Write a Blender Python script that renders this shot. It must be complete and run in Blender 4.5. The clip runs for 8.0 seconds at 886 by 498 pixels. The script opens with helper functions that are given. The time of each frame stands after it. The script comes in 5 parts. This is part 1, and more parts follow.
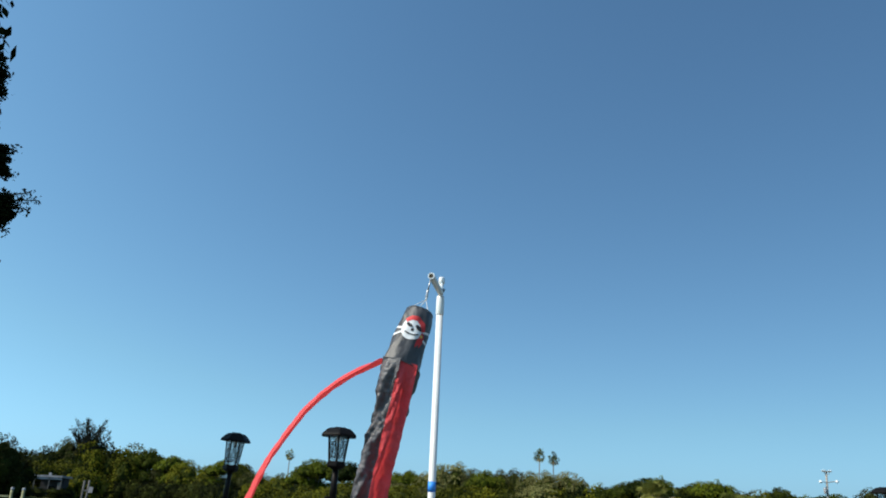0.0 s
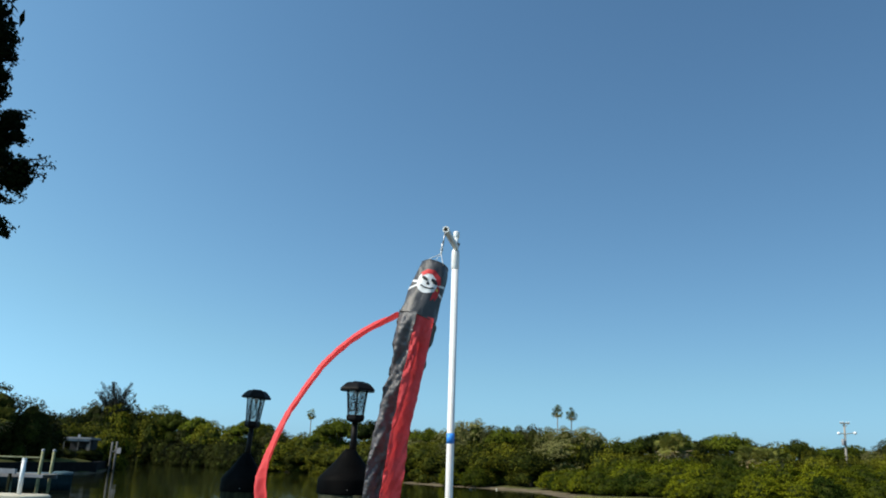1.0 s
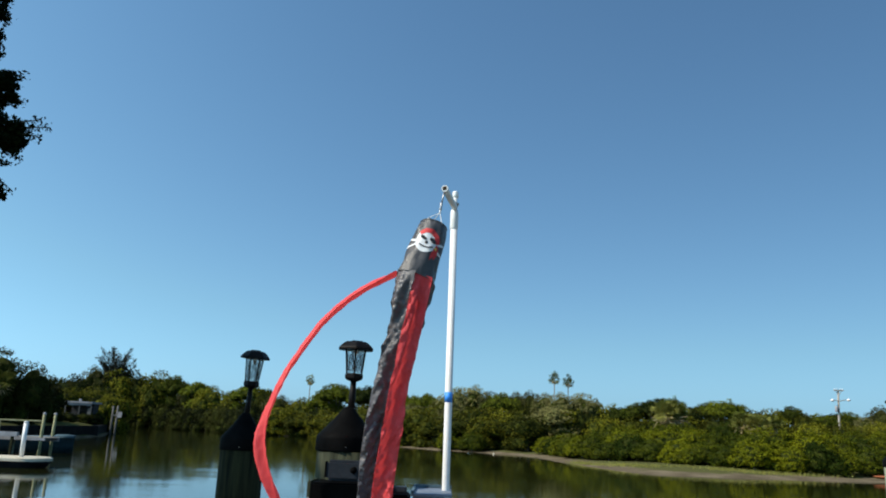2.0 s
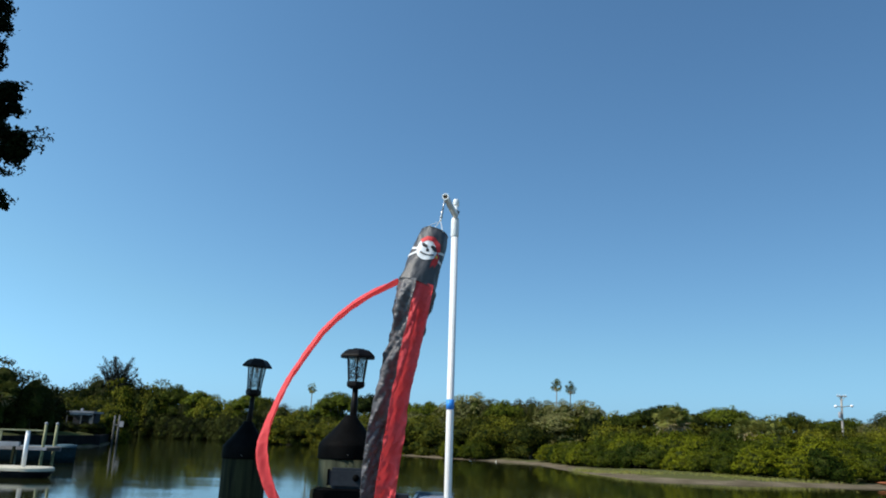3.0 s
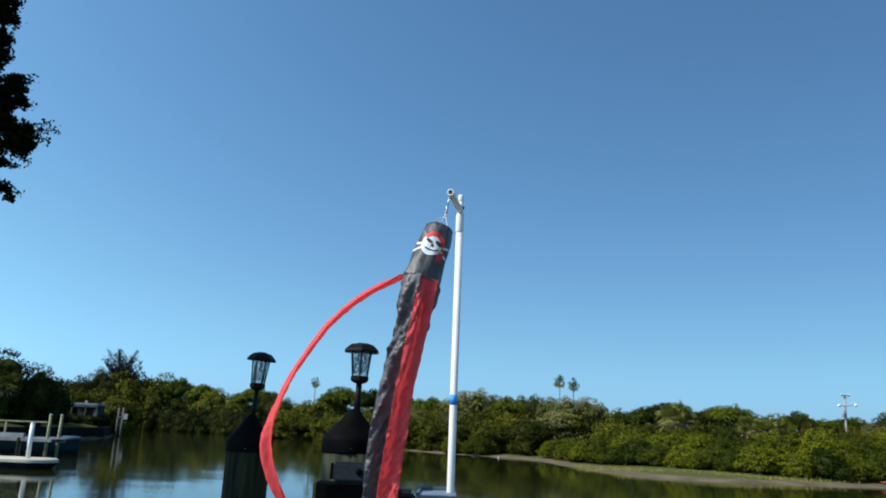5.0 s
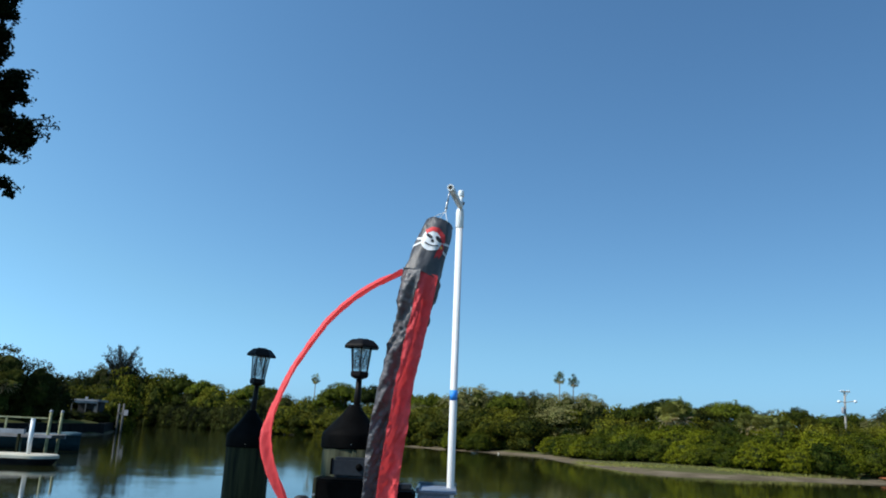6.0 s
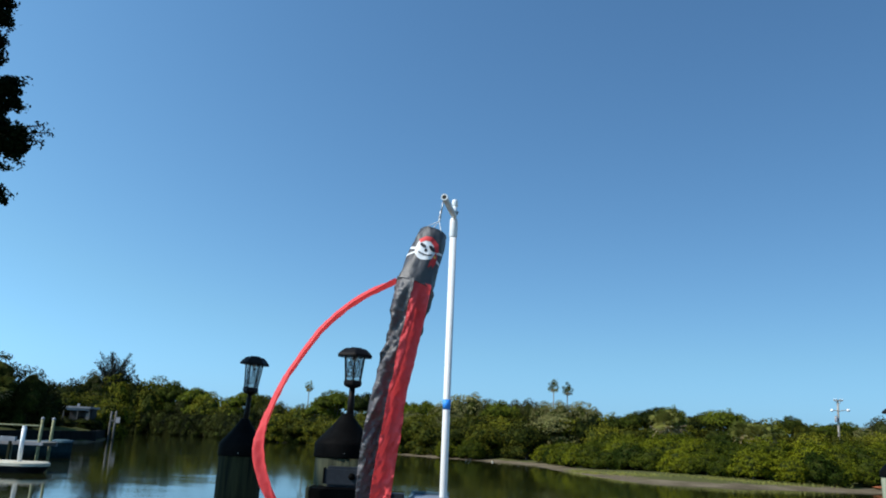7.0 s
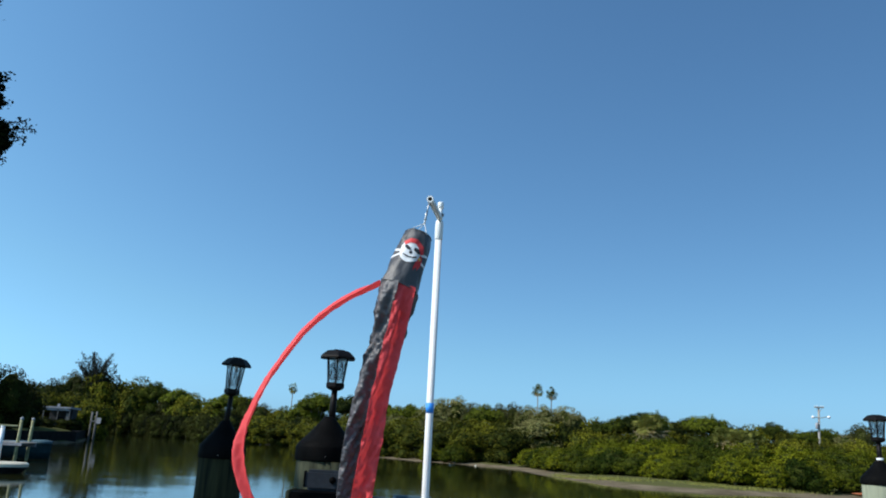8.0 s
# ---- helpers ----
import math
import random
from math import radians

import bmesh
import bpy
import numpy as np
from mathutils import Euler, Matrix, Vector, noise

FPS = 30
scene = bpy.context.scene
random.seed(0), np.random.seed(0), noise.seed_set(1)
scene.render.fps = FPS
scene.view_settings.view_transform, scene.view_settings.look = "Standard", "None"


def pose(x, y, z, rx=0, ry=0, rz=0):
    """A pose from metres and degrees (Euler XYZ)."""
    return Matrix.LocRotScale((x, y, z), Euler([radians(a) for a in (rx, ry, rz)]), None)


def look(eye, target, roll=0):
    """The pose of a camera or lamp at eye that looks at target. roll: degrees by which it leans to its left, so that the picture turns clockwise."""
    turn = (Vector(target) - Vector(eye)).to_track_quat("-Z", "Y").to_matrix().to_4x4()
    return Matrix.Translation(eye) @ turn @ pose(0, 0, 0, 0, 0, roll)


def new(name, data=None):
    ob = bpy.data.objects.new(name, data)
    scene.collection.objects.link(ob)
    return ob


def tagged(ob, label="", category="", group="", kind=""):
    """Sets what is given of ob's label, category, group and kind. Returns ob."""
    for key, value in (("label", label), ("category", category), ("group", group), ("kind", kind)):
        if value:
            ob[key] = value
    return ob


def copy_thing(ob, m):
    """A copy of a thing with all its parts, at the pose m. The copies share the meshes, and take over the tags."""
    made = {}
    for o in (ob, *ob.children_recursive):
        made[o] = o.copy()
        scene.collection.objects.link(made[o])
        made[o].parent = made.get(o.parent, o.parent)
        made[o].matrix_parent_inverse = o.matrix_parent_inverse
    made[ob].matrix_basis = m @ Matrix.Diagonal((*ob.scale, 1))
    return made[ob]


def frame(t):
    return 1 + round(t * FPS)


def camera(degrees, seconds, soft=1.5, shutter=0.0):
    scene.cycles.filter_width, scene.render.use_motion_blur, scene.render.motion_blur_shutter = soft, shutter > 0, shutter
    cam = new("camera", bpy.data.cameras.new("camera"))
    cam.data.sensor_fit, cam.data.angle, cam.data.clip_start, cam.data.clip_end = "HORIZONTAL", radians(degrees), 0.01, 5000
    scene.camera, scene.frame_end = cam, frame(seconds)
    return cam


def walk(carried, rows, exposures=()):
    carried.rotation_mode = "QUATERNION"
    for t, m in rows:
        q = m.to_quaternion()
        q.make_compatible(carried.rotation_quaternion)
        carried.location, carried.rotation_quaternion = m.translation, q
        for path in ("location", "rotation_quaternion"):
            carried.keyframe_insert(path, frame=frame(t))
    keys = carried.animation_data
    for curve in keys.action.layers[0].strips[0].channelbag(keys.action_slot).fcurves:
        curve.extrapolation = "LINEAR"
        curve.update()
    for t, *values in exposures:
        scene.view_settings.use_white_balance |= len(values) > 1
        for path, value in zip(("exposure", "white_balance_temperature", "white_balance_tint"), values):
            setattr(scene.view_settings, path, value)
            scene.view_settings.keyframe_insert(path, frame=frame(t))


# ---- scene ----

# camera and its walk
cam = camera(61.35, 8.0, soft=1.9)
EYE = 2.4
ROWS = [
    (0.0, -0.005, -0.033, 0.060, -1.21, 19.24, -2.64),
    (0.5, 0.003, -0.033, 0.072, -0.09, 18.85, -2.17),
    (1.0, 0.001, -0.004, 0.037, 0.26, 16.12, -1.96),
    (1.5, 0.000, 0.027, 0.009, 0.03, 13.43, -2.24),
    (3.0, 0.003, 0.004, 0.002, 0.26, 14.20, -1.90),
    (3.5, 0.002, 0.004, -0.001, 0.18, 13.96, -1.96),
    (4.0, 0.000, 0.013, 0.000, 0.31, 13.91, -2.28),
    (4.5, 0.001, -0.001, 0.001, 0.46, 13.96, -2.42),
    (6.0, 0.001, 0.006, -0.003, 0.46, 13.58, -2.43),
    (6.5, 0.000, 0.000, 0.000, 0.50, 13.80, -2.50),
    (7.0, 0.005, -0.005, 0.003, 0.00, 14.18, -2.53),
    (7.5, 0.012, -0.004, 0.003, -0.47, 14.26, -2.44),
    (8.0, 0.010, 0.019, 0.005, -1.21, 14.49, -2.97),
]
walk(cam, [(t, pose(x, y, EYE + z, 90 + pitch, roll, yaw)) for t, x, y, z, yaw, pitch, roll in ROWS],
     exposures=[(0.0, 0.0, 7000, 8), (1.5, 0.0, 7200, 9), (3.0, 0.0, 6750, 10), (4.5, 0.0, 6600, 10), (6.5, 0.0, 6500, 10), (8.0, 0.0, 6500, 10)])

# world and sun
SUN_TURN, SUN_UP = -110.0, 41.0
world = bpy.data.worlds.new("sky")
scene.world = world
world.use_nodes = True
wt = world.node_tree
sky = wt.nodes.new("ShaderNodeTexSky")
sky.sky_type, sky.sun_disc = "NISHITA", False
sky.sun_elevation, sky.sun_rotation = radians(SUN_UP), radians(SUN_TURN)
sky.air_density, sky.dust_density, sky.ozone_density = 1.0, 0.8, 7.0
flatter = wt.nodes.new("ShaderNodeGamma")
flatter.inputs["Gamma"].default_value = 1.05
grey, tint, mixed = wt.nodes.new("ShaderNodeRGBToBW"), wt.nodes.new("ShaderNodeVectorMath"), wt.nodes.new("ShaderNodeMix")
tint.operation = "MULTIPLY"
bright, hues = wt.nodes.new("ShaderNodeMapRange"), wt.nodes.new("ShaderNodeMix")
bright.inputs["From Min"].default_value, bright.inputs["From Max"].default_value = 0.9, 3.4
hues.data_type = "RGBA"
hues.inputs["A"].default_value, hues.inputs["B"].default_value = (0.37, 1.055, 2.25, 1), (0.435, 1.09, 1.70, 1)
wt.links.new(grey.outputs[0], bright.inputs["Value"])
wt.links.new(bright.outputs[0], hues.inputs["Factor"])
wt.links.new(hues.outputs["Result"], tint.inputs[1])
mixed.data_type = "RGBA"
mixed.inputs["Factor"].default_value = 0.72
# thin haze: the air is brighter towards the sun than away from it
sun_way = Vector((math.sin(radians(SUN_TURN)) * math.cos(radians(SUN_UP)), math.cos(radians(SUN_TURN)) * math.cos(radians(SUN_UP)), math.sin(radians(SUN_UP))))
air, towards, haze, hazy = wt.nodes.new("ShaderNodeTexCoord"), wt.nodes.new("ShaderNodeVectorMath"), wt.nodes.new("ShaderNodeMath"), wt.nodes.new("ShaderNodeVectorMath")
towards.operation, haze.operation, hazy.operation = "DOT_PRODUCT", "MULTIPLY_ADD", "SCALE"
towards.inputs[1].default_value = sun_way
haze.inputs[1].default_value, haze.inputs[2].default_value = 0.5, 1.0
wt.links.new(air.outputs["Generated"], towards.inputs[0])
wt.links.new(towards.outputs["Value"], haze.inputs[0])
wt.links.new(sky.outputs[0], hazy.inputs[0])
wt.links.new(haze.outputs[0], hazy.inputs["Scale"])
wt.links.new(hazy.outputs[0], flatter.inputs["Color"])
wt.links.new(flatter.outputs[0], grey.inputs[0])
wt.links.new(grey.outputs[0], tint.inputs[0])
wt.links.new(flatter.outputs[0], mixed.inputs["A"])
wt.links.new(tint.outputs[0], mixed.inputs["B"])
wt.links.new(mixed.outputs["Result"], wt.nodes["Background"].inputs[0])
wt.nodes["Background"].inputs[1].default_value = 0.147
sun = new("sun", bpy.data.lights.new("sun", "SUN"))
sun.data.energy, sun.data.angle, sun.data.color = 5.0, radians(0.5), (1.0, 0.95, 0.86)
sun.matrix_world = look(sun_way * 60, (0, 0, 0))


# ---- materials ----
def material(name, dark, light, rough=0.7, metal=0.0, scale=6.0, fine=60.0, bump=0.2, depth=0.01, spread=(0.35, 0.65), stretch=(1, 1, 1), spec=0.4):
    """Two base colours mixed by a coarse and a fine noise, with a fine relief."""
    m = bpy.data.materials.new(name)
    m.use_nodes = True
    t = m.node_tree
    bsdf = t.nodes["Principled BSDF"]
    place = t.nodes.new("ShaderNodeTexCoord")
    mapping = t.nodes.new("ShaderNodeMapping")
    mapping.inputs["Scale"].default_value = stretch
    t.links.new(place.outputs["Object"], mapping.inputs[0])
    coarse, grain = t.nodes.new("ShaderNodeTexNoise"), t.nodes.new("ShaderNodeTexNoise")
    for n, s, d in ((coarse, scale, 5.0), (grain, fine, 3.0)):
        n.inputs["Scale"].default_value, n.inputs["Detail"].default_value = s, d
        t.links.new(mapping.outputs[0], n.inputs["Vector"])
    both = t.nodes.new("ShaderNodeMix")
    both.data_type = "FLOAT"
    both.inputs["Factor"].default_value = 0.35
    t.links.new(coarse.outputs["Fac"], both.inputs["A"])
    t.links.new(grain.outputs["Fac"], both.inputs["B"])
    ramp = t.nodes.new("ShaderNodeValToRGB")
    ramp.color_ramp.elements[0].position, ramp.color_ramp.elements[1].position = spread
    ramp.color_ramp.elements[0].color, ramp.color_ramp.elements[1].color = (*dark, 1), (*light, 1)
    t.links.new(both.outputs["Result"], ramp.inputs["Fac"])
    t.links.new(ramp.outputs["Color"], bsdf.inputs["Base Color"])
    bsdf.inputs["Roughness"].default_value, bsdf.inputs["Metallic"].default_value = rough, metal
    bsdf.inputs["Specular IOR Level"].default_value = spec
    relief = t.nodes.new("ShaderNodeBump")
    relief.inputs["Strength"].default_value, relief.inputs["Distance"].default_value = bump, depth
    t.links.new(both.outputs["Result"], relief.inputs["Height"])
    t.links.new(relief.outputs[0], bsdf.inputs["Normal"])
    return m


def leaf_material(name, low, high, glow=0.16, rough=0.7):
    """Leaves: a colour of its own for each leaf and each plant, a little light let through."""
    m = bpy.data.materials.new(name)
    m.use_nodes = True
    t = m.node_tree
    bsdf, out = t.nodes["Principled BSDF"], t.nodes["Material Output"]
    geo, info = t.nodes.new("ShaderNodeNewGeometry"), t.nodes.new("ShaderNodeObjectInfo")
    place = t.nodes.new("ShaderNodeTexCoord")
    patch = t.nodes.new("ShaderNodeTexNoise")
    patch.inputs["Scale"].default_value = 0.7
    t.links.new(place.outputs["Object"], patch.inputs["Vector"])
    total = t.nodes.new("ShaderNodeMath")
    total.operation = "MULTIPLY_ADD"
    total.inputs[1].default_value = 0.24
    t.links.new(geo.outputs["Random Per Island"], total.inputs[0])
    more = t.nodes.new("ShaderNodeMath")
    more.operation = "MULTIPLY_ADD"
    more.inputs[1].default_value = 0.85
    t.links.new(info.outputs["Random"], more.inputs[0])
    off = t.nodes.new("ShaderNodeMath")
    off.operation = "MULTIPLY_ADD"
    off.inputs[1].default_value, off.inputs[2].default_value = 0.8, -0.55
    t.links.new(patch.outputs["Fac"], off.inputs[0])
    t.links.new(off.outputs[0], more.inputs[2])
    t.links.new(more.outputs[0], total.inputs[2])
    mix = t.nodes.new("ShaderNodeMix")
    mix.data_type = "RGBA"
    mix.inputs["A"].default_value, mix.inputs["B"].default_value = (*low, 1), (*high, 1)
    t.links.new(total.outputs[0], mix.inputs["Factor"])
    t.links.new(mix.outputs["Result"], bsdf.inputs["Base Color"])
    bsdf.inputs["Roughness"].default_value = rough
    bsdf.inputs["Specular IOR Level"].default_value = 0.05
    through_leaf = t.nodes.new("ShaderNodeBsdfTranslucent")
    t.links.new(mix.outputs["Result"], through_leaf.inputs["Color"])
    blend = t.nodes.new("ShaderNodeMixShader")
    blend.inputs[0].default_value = glow
    t.links.new(bsdf.outputs[0], blend.inputs[1])
    t.links.new(through_leaf.outputs[0], blend.inputs[2])
    t.links.new(blend.outputs[0], out.inputs["Surface"])
    return m


def cloth_material(name, dark, light, glow, rough=0.6):
    """Thin nylon: woven relief, creases, light let through."""
    m = material(name, dark, light, rough, 0, 26, 300, 0.55, 0.008, (0.25, 0.75))
    t = m.node_tree
    bsdf, out = t.nodes["Principled BSDF"], t.nodes["Material Output"]
    bsdf.inputs["Specular IOR Level"].default_value = 0.4
    ramp = next(n for n in t.nodes if n.type == "VALTORGB")
    through_cloth = t.nodes.new("ShaderNodeBsdfTranslucent")
    t.links.new(ramp.outputs["Color"], through_cloth.inputs["Color"])
    blend = t.nodes.new("ShaderNodeMixShader")
    blend.inputs[0].default_value = glow
    t.links.new(bsdf.outputs[0], blend.inputs[1])
    t.links.new(through_cloth.outputs[0], blend.inputs[2])
    t.links.new(blend.outputs[0], out.inputs["Surface"])
    return m


PVC = material("white_pvc", (0.70, 0.70, 0.68), (0.84, 0.84, 0.82), 0.35, 0, 3, 50, 0.05, 0.002)
PVC_INSIDE = material("pvc_bore", (0.10, 0.07, 0.05), (0.2, 0.15, 0.1), 0.8)
TAPE = material("blue_tape", (0.02, 0.22, 0.75), (0.04, 0.32, 0.88), 0.5, 0, 20, 200, 0.1, 0.002)
BLACK_PLASTIC = material("black_plastic", (0.002, 0.002, 0.002), (0.006, 0.006, 0.006), 0.6, 0, 8, 120, 0.2, 0.003, spec=0.02)
LAMP_BLACK = material("lamp_black", (0.004, 0.003, 0.003), (0.012, 0.010, 0.009), 0.45, 0, 12, 140, 0.1, 0.002, spec=0.09)
# piling wood darkened to stand for deep shade
DARK_PILING = material("deep_shade_piling", (0.003, 0.004, 0.002), (0.06, 0.058, 0.022), 0.9, 0, 5, 40, 0.8, 0.02, (0.35, 0.8), (1, 1, 0.08), spec=0.15)
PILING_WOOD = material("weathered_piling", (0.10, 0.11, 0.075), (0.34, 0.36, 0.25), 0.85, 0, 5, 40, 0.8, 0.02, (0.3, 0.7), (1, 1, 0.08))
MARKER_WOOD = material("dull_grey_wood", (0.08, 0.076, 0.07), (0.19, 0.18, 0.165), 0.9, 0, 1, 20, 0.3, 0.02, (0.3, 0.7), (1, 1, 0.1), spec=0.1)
# the same wood, darkened less, for a piling partly in shade
SHADED_PILING = material("half_shade_piling", (0.010, 0.012, 0.008), (0.10, 0.11, 0.066), 0.9, 0, 5, 40, 0.8, 0.02, (0.3, 0.75), (1, 1, 0.08), spec=0.15)
PALE_BLUE = material("pale_blue_laminate", (0.11, 0.14, 0.19), (0.22, 0.26, 0.32), 0.55)
SOLAR = material("solar_cell", (0.006, 0.008, 0.02), (0.012, 0.016, 0.035), 0.15, 0, 40, 200, 0.05, 0.001)
GREY_PLASTIC = material("grey_plastic", (0.014, 0.018, 0.024), (0.028, 0.034, 0.043), 0.6, spec=0.2)
STEEL = material("dull_steel", (0.28, 0.28, 0.28), (0.48, 0.48, 0.48), 0.45, 0.9, 10, 100, 0.1, 0.002)
CORD = material("white_cord", (0.6, 0.6, 0.58), (0.8, 0.8, 0.78), 0.8, 0, 30, 300, 0.3, 0.002)
RED_CLOTH = cloth_material("red_nylon", (0.80, 0.055, 0.06), (0.92, 0.095, 0.10), 0.28)
BLACK_CLOTH = cloth_material("black_nylon", (0.042, 0.041, 0.043), (0.10, 0.096, 0.10), 0.08, 0.36)
BLACK_RIBBON = cloth_material("black_ribbon_nylon", (0.045, 0.043, 0.046), (0.14, 0.133, 0.14), 0.08, 0.34)
PRINT_WHITE = material("white_print", (0.62, 0.62, 0.62), (0.8, 0.8, 0.8), 0.7, 0, 20, 300, 0.15, 0.002)
PRINT_BLACK = material("black_print", (0.02, 0.02, 0.022), (0.04, 0.04, 0.042), 0.6, 0, 20, 300, 0.15, 0.002)
PRINT_RED = material("red_print", (0.55, 0.03, 0.03), (0.68, 0.05, 0.05), 0.65, 0, 20, 300, 0.15, 0.002)
PRINT_GOLD = material("gold_print", (0.6, 0.4, 0.06), (0.7, 0.5, 0.1), 0.6)
PLANK = material("dock_plank", (0.13, 0.11, 0.085), (0.30, 0.27, 0.22), 0.85, 0, 4, 50, 0.5, 0.01, (0.3, 0.7), (1, 0.1, 1))
BARK = material("bark", (0.05, 0.042, 0.033), (0.17, 0.15, 0.125), 0.9, 0, 3, 20, 0.9, 0.05, (0.3, 0.7), (1, 1, 0.25))
PALE_BARK = material("pale_bark", (0.12, 0.10, 0.08), (0.24, 0.21, 0.18), 0.9, 0, 3, 20, 0.6, 0.05, (0.3, 0.7), (1, 1, 0.25))
DEAD_WOOD = material("bare_grey_wood", (0.22, 0.19, 0.16), (0.38, 0.34, 0.29), 0.9)
CREAM = material("cream_gelcoat", (0.40, 0.34, 0.24), (0.62, 0.56, 0.44), 0.7, 0, 1.5, 20, 0.05, 0.005, spec=0.1)
WHITE_PAINT = material("white_paint", (0.66, 0.66, 0.63), (0.8, 0.8, 0.78), 0.5, 0, 2, 30, 0.1, 0.005)
CANVAS = material("teal_canvas", (0.025, 0.06, 0.075), (0.05, 0.10, 0.12), 0.8)
NAVY = material("navy_hull", (0.006, 0.020, 0.026), (0.016, 0.042, 0.052), 0.45, spec=0.15)
GREY_BEAM = material("grey_beam", (0.20, 0.20, 0.21), (0.36, 0.36, 0.37), 0.7, 0, 1.5, 20, 0.2, 0.01)
BLUE_PAINT = material("blue_grey_paint", (0.05, 0.10, 0.13), (0.10, 0.16, 0.19), 0.6, 0, 1.5, 20, 0.05, 0.005)
DARK_HULL = material("dark_rubber", (0.005, 0.005, 0.006), (0.014, 0.014, 0.015), 0.7, spec=0.1)
RAIL_WOOD = material("mossy_rail", (0.16, 0.155, 0.07), (0.38, 0.36, 0.2), 0.8, 0, 3, 30, 0.3, 0.01)
# grey siding, darkened in colour for the shade under the porch roof
HOUSE_WALL = material("shaded_grey_siding", (0.02, 0.02, 0.022), (0.045, 0.044, 0.045), 0.8, 0, 1, 14, 0.2, 0.02)
HOUSE_ROOF = material("grey_roof", (0.20, 0.195, 0.20), (0.36, 0.35, 0.36), 0.8, 0, 1.2, 12, 0.3, 0.02)
POLE_WOOD = material("grey_pole_wood", (0.22, 0.19, 0.16), (0.4, 0.36, 0.31), 0.85, 0, 1, 20, 0.3, 0.02, (0.3, 0.7), (1, 1, 0.1))
LAMP_WHITE = material("white_enamel", (0.75, 0.75, 0.75), (0.82, 0.82, 0.82), 0.3)
SEAWALL = material("stained_concrete", (0.004, 0.004, 0.0035), (0.016, 0.015, 0.013), 0.95, 0, 0.8, 10, 0.4, 0.03, spec=0.1)
ORANGE = material("orange_plastic", (0.30, 0.085, 0.03), (0.42, 0.13, 0.05), 0.6)

MANGROVE_LEAF = leaf_material("mangrove_leaf", (0.018, 0.030, 0.003), (0.17, 0.172, 0.007))
OAK_LEAF = leaf_material("oak_leaf", (0.006, 0.012, 0.002), (0.135, 0.155, 0.012), 0.08)
OLIVE_LEAF = leaf_material("olive_leaf", (0.03, 0.032, 0.010), (0.25, 0.225, 0.08), 0.08)
FAR_LEAF = leaf_material("thicket_leaf", (0.006, 0.011, 0.002), (0.17, 0.16, 0.012), 0.08)
PINE_LEAF = leaf_material("needle_leaf", (0.02, 0.022, 0.016), (0.055, 0.056, 0.04), 0.1)
PALM_LEAF = leaf_material("palm_leaf", (0.06, 0.075, 0.015), (0.21, 0.20, 0.045), 0.2, 0.45)
DRY_LEAF = leaf_material("dry_frond", (0.30, 0.22, 0.12), (0.46, 0.36, 0.20), 0.2)
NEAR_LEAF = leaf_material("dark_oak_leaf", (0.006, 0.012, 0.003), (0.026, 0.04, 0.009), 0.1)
# crown cores: shade between the leaf clumps, put in as a dark colour
INNER_SHADE = material("inner_shade", (0.012, 0.018, 0.003), (0.05, 0.056, 0.010), 0.95, 0, 2, 14, 0.8, 0.08, spec=0.05)
# leaf colour lowered to stand for the bank's shaded side
SHADED_LEAF = leaf_material("leaf_darkened_for_shade", (0.003, 0.006, 0.001), (0.05, 0.053, 0.010), 0.06)
GRASS_LEAF = leaf_material("shore_grass", (0.16, 0.16, 0.035), (0.32, 0.30, 0.08), 0.2)

# seeded lamp glass: clear, with a wavy relief
GLASS = bpy.data.materials.new("seeded_glass")
GLASS.use_nodes = True
gt = GLASS.node_tree
gb = gt.nodes["Principled BSDF"]
gb.inputs["Base Color"].default_value = (0.97, 0.98, 0.98, 1)
gb.inputs["Transmission Weight"].default_value, gb.inputs["Roughness"].default_value, gb.inputs["IOR"].default_value = 1.0, 0.02, 1.06
gn, gbump = gt.nodes.new("ShaderNodeTexNoise"), gt.nodes.new("ShaderNodeBump")
gn.inputs["Scale"].default_value, gn.inputs["Detail"].default_value = 38, 1
gbump.inputs["Strength"].default_value, gbump.inputs["Distance"].default_value = 0.8, 0.012
gt.links.new(gn.outputs["Fac"], gbump.inputs["Height"])
gt.links.new(gbump.outputs[0], gb.inputs["Normal"])

# still tidal water
WATER = bpy.data.materials.new("tidal_water")
WATER.use_nodes = True
at = WATER.node_tree
ab = at.nodes["Principled BSDF"]
ab.inputs["Base Color"].default_value = (0.014, 0.016, 0.004, 1)
ab.inputs["Roughness"].default_value, ab.inputs["IOR"].default_value = 0.045, 1.333
ap, am = at.nodes.new("ShaderNodeTexCoord"), at.nodes.new("ShaderNodeMapping")
am.inputs["Scale"].default_value = (0.6, 1.0, 1.0)
a1, a2 = at.nodes.new("ShaderNodeTexNoise"), at.nodes.new("ShaderNodeTexNoise")
a1.inputs["Scale"].default_value, a1.inputs["Detail"].default_value = 1.1, 3
a2.inputs["Scale"].default_value, a2.inputs["Detail"].default_value = 0.12, 2
a3, afine = at.nodes.new("ShaderNodeTexNoise"), at.nodes.new("ShaderNodeMath")
a3.inputs["Scale"].default_value, a3.inputs["Detail"].default_value = 7.0, 2
afine.operation = "MULTIPLY_ADD"
afine.inputs[1].default_value = 0.05
aa = at.nodes.new("ShaderNodeMath")
aa.operation = "MULTIPLY_ADD"
aa.inputs[1].default_value = 0.12
abump = at.nodes.new("ShaderNodeBump")
abump.inputs["Strength"].default_value, abump.inputs["Distance"].default_value = 0.28, 0.10
at.links.new(ap.outputs["Object"], am.inputs[0])
at.links.new(am.outputs[0], a1.inputs["Vector"])
at.links.new(am.outputs[0], a2.inputs["Vector"])
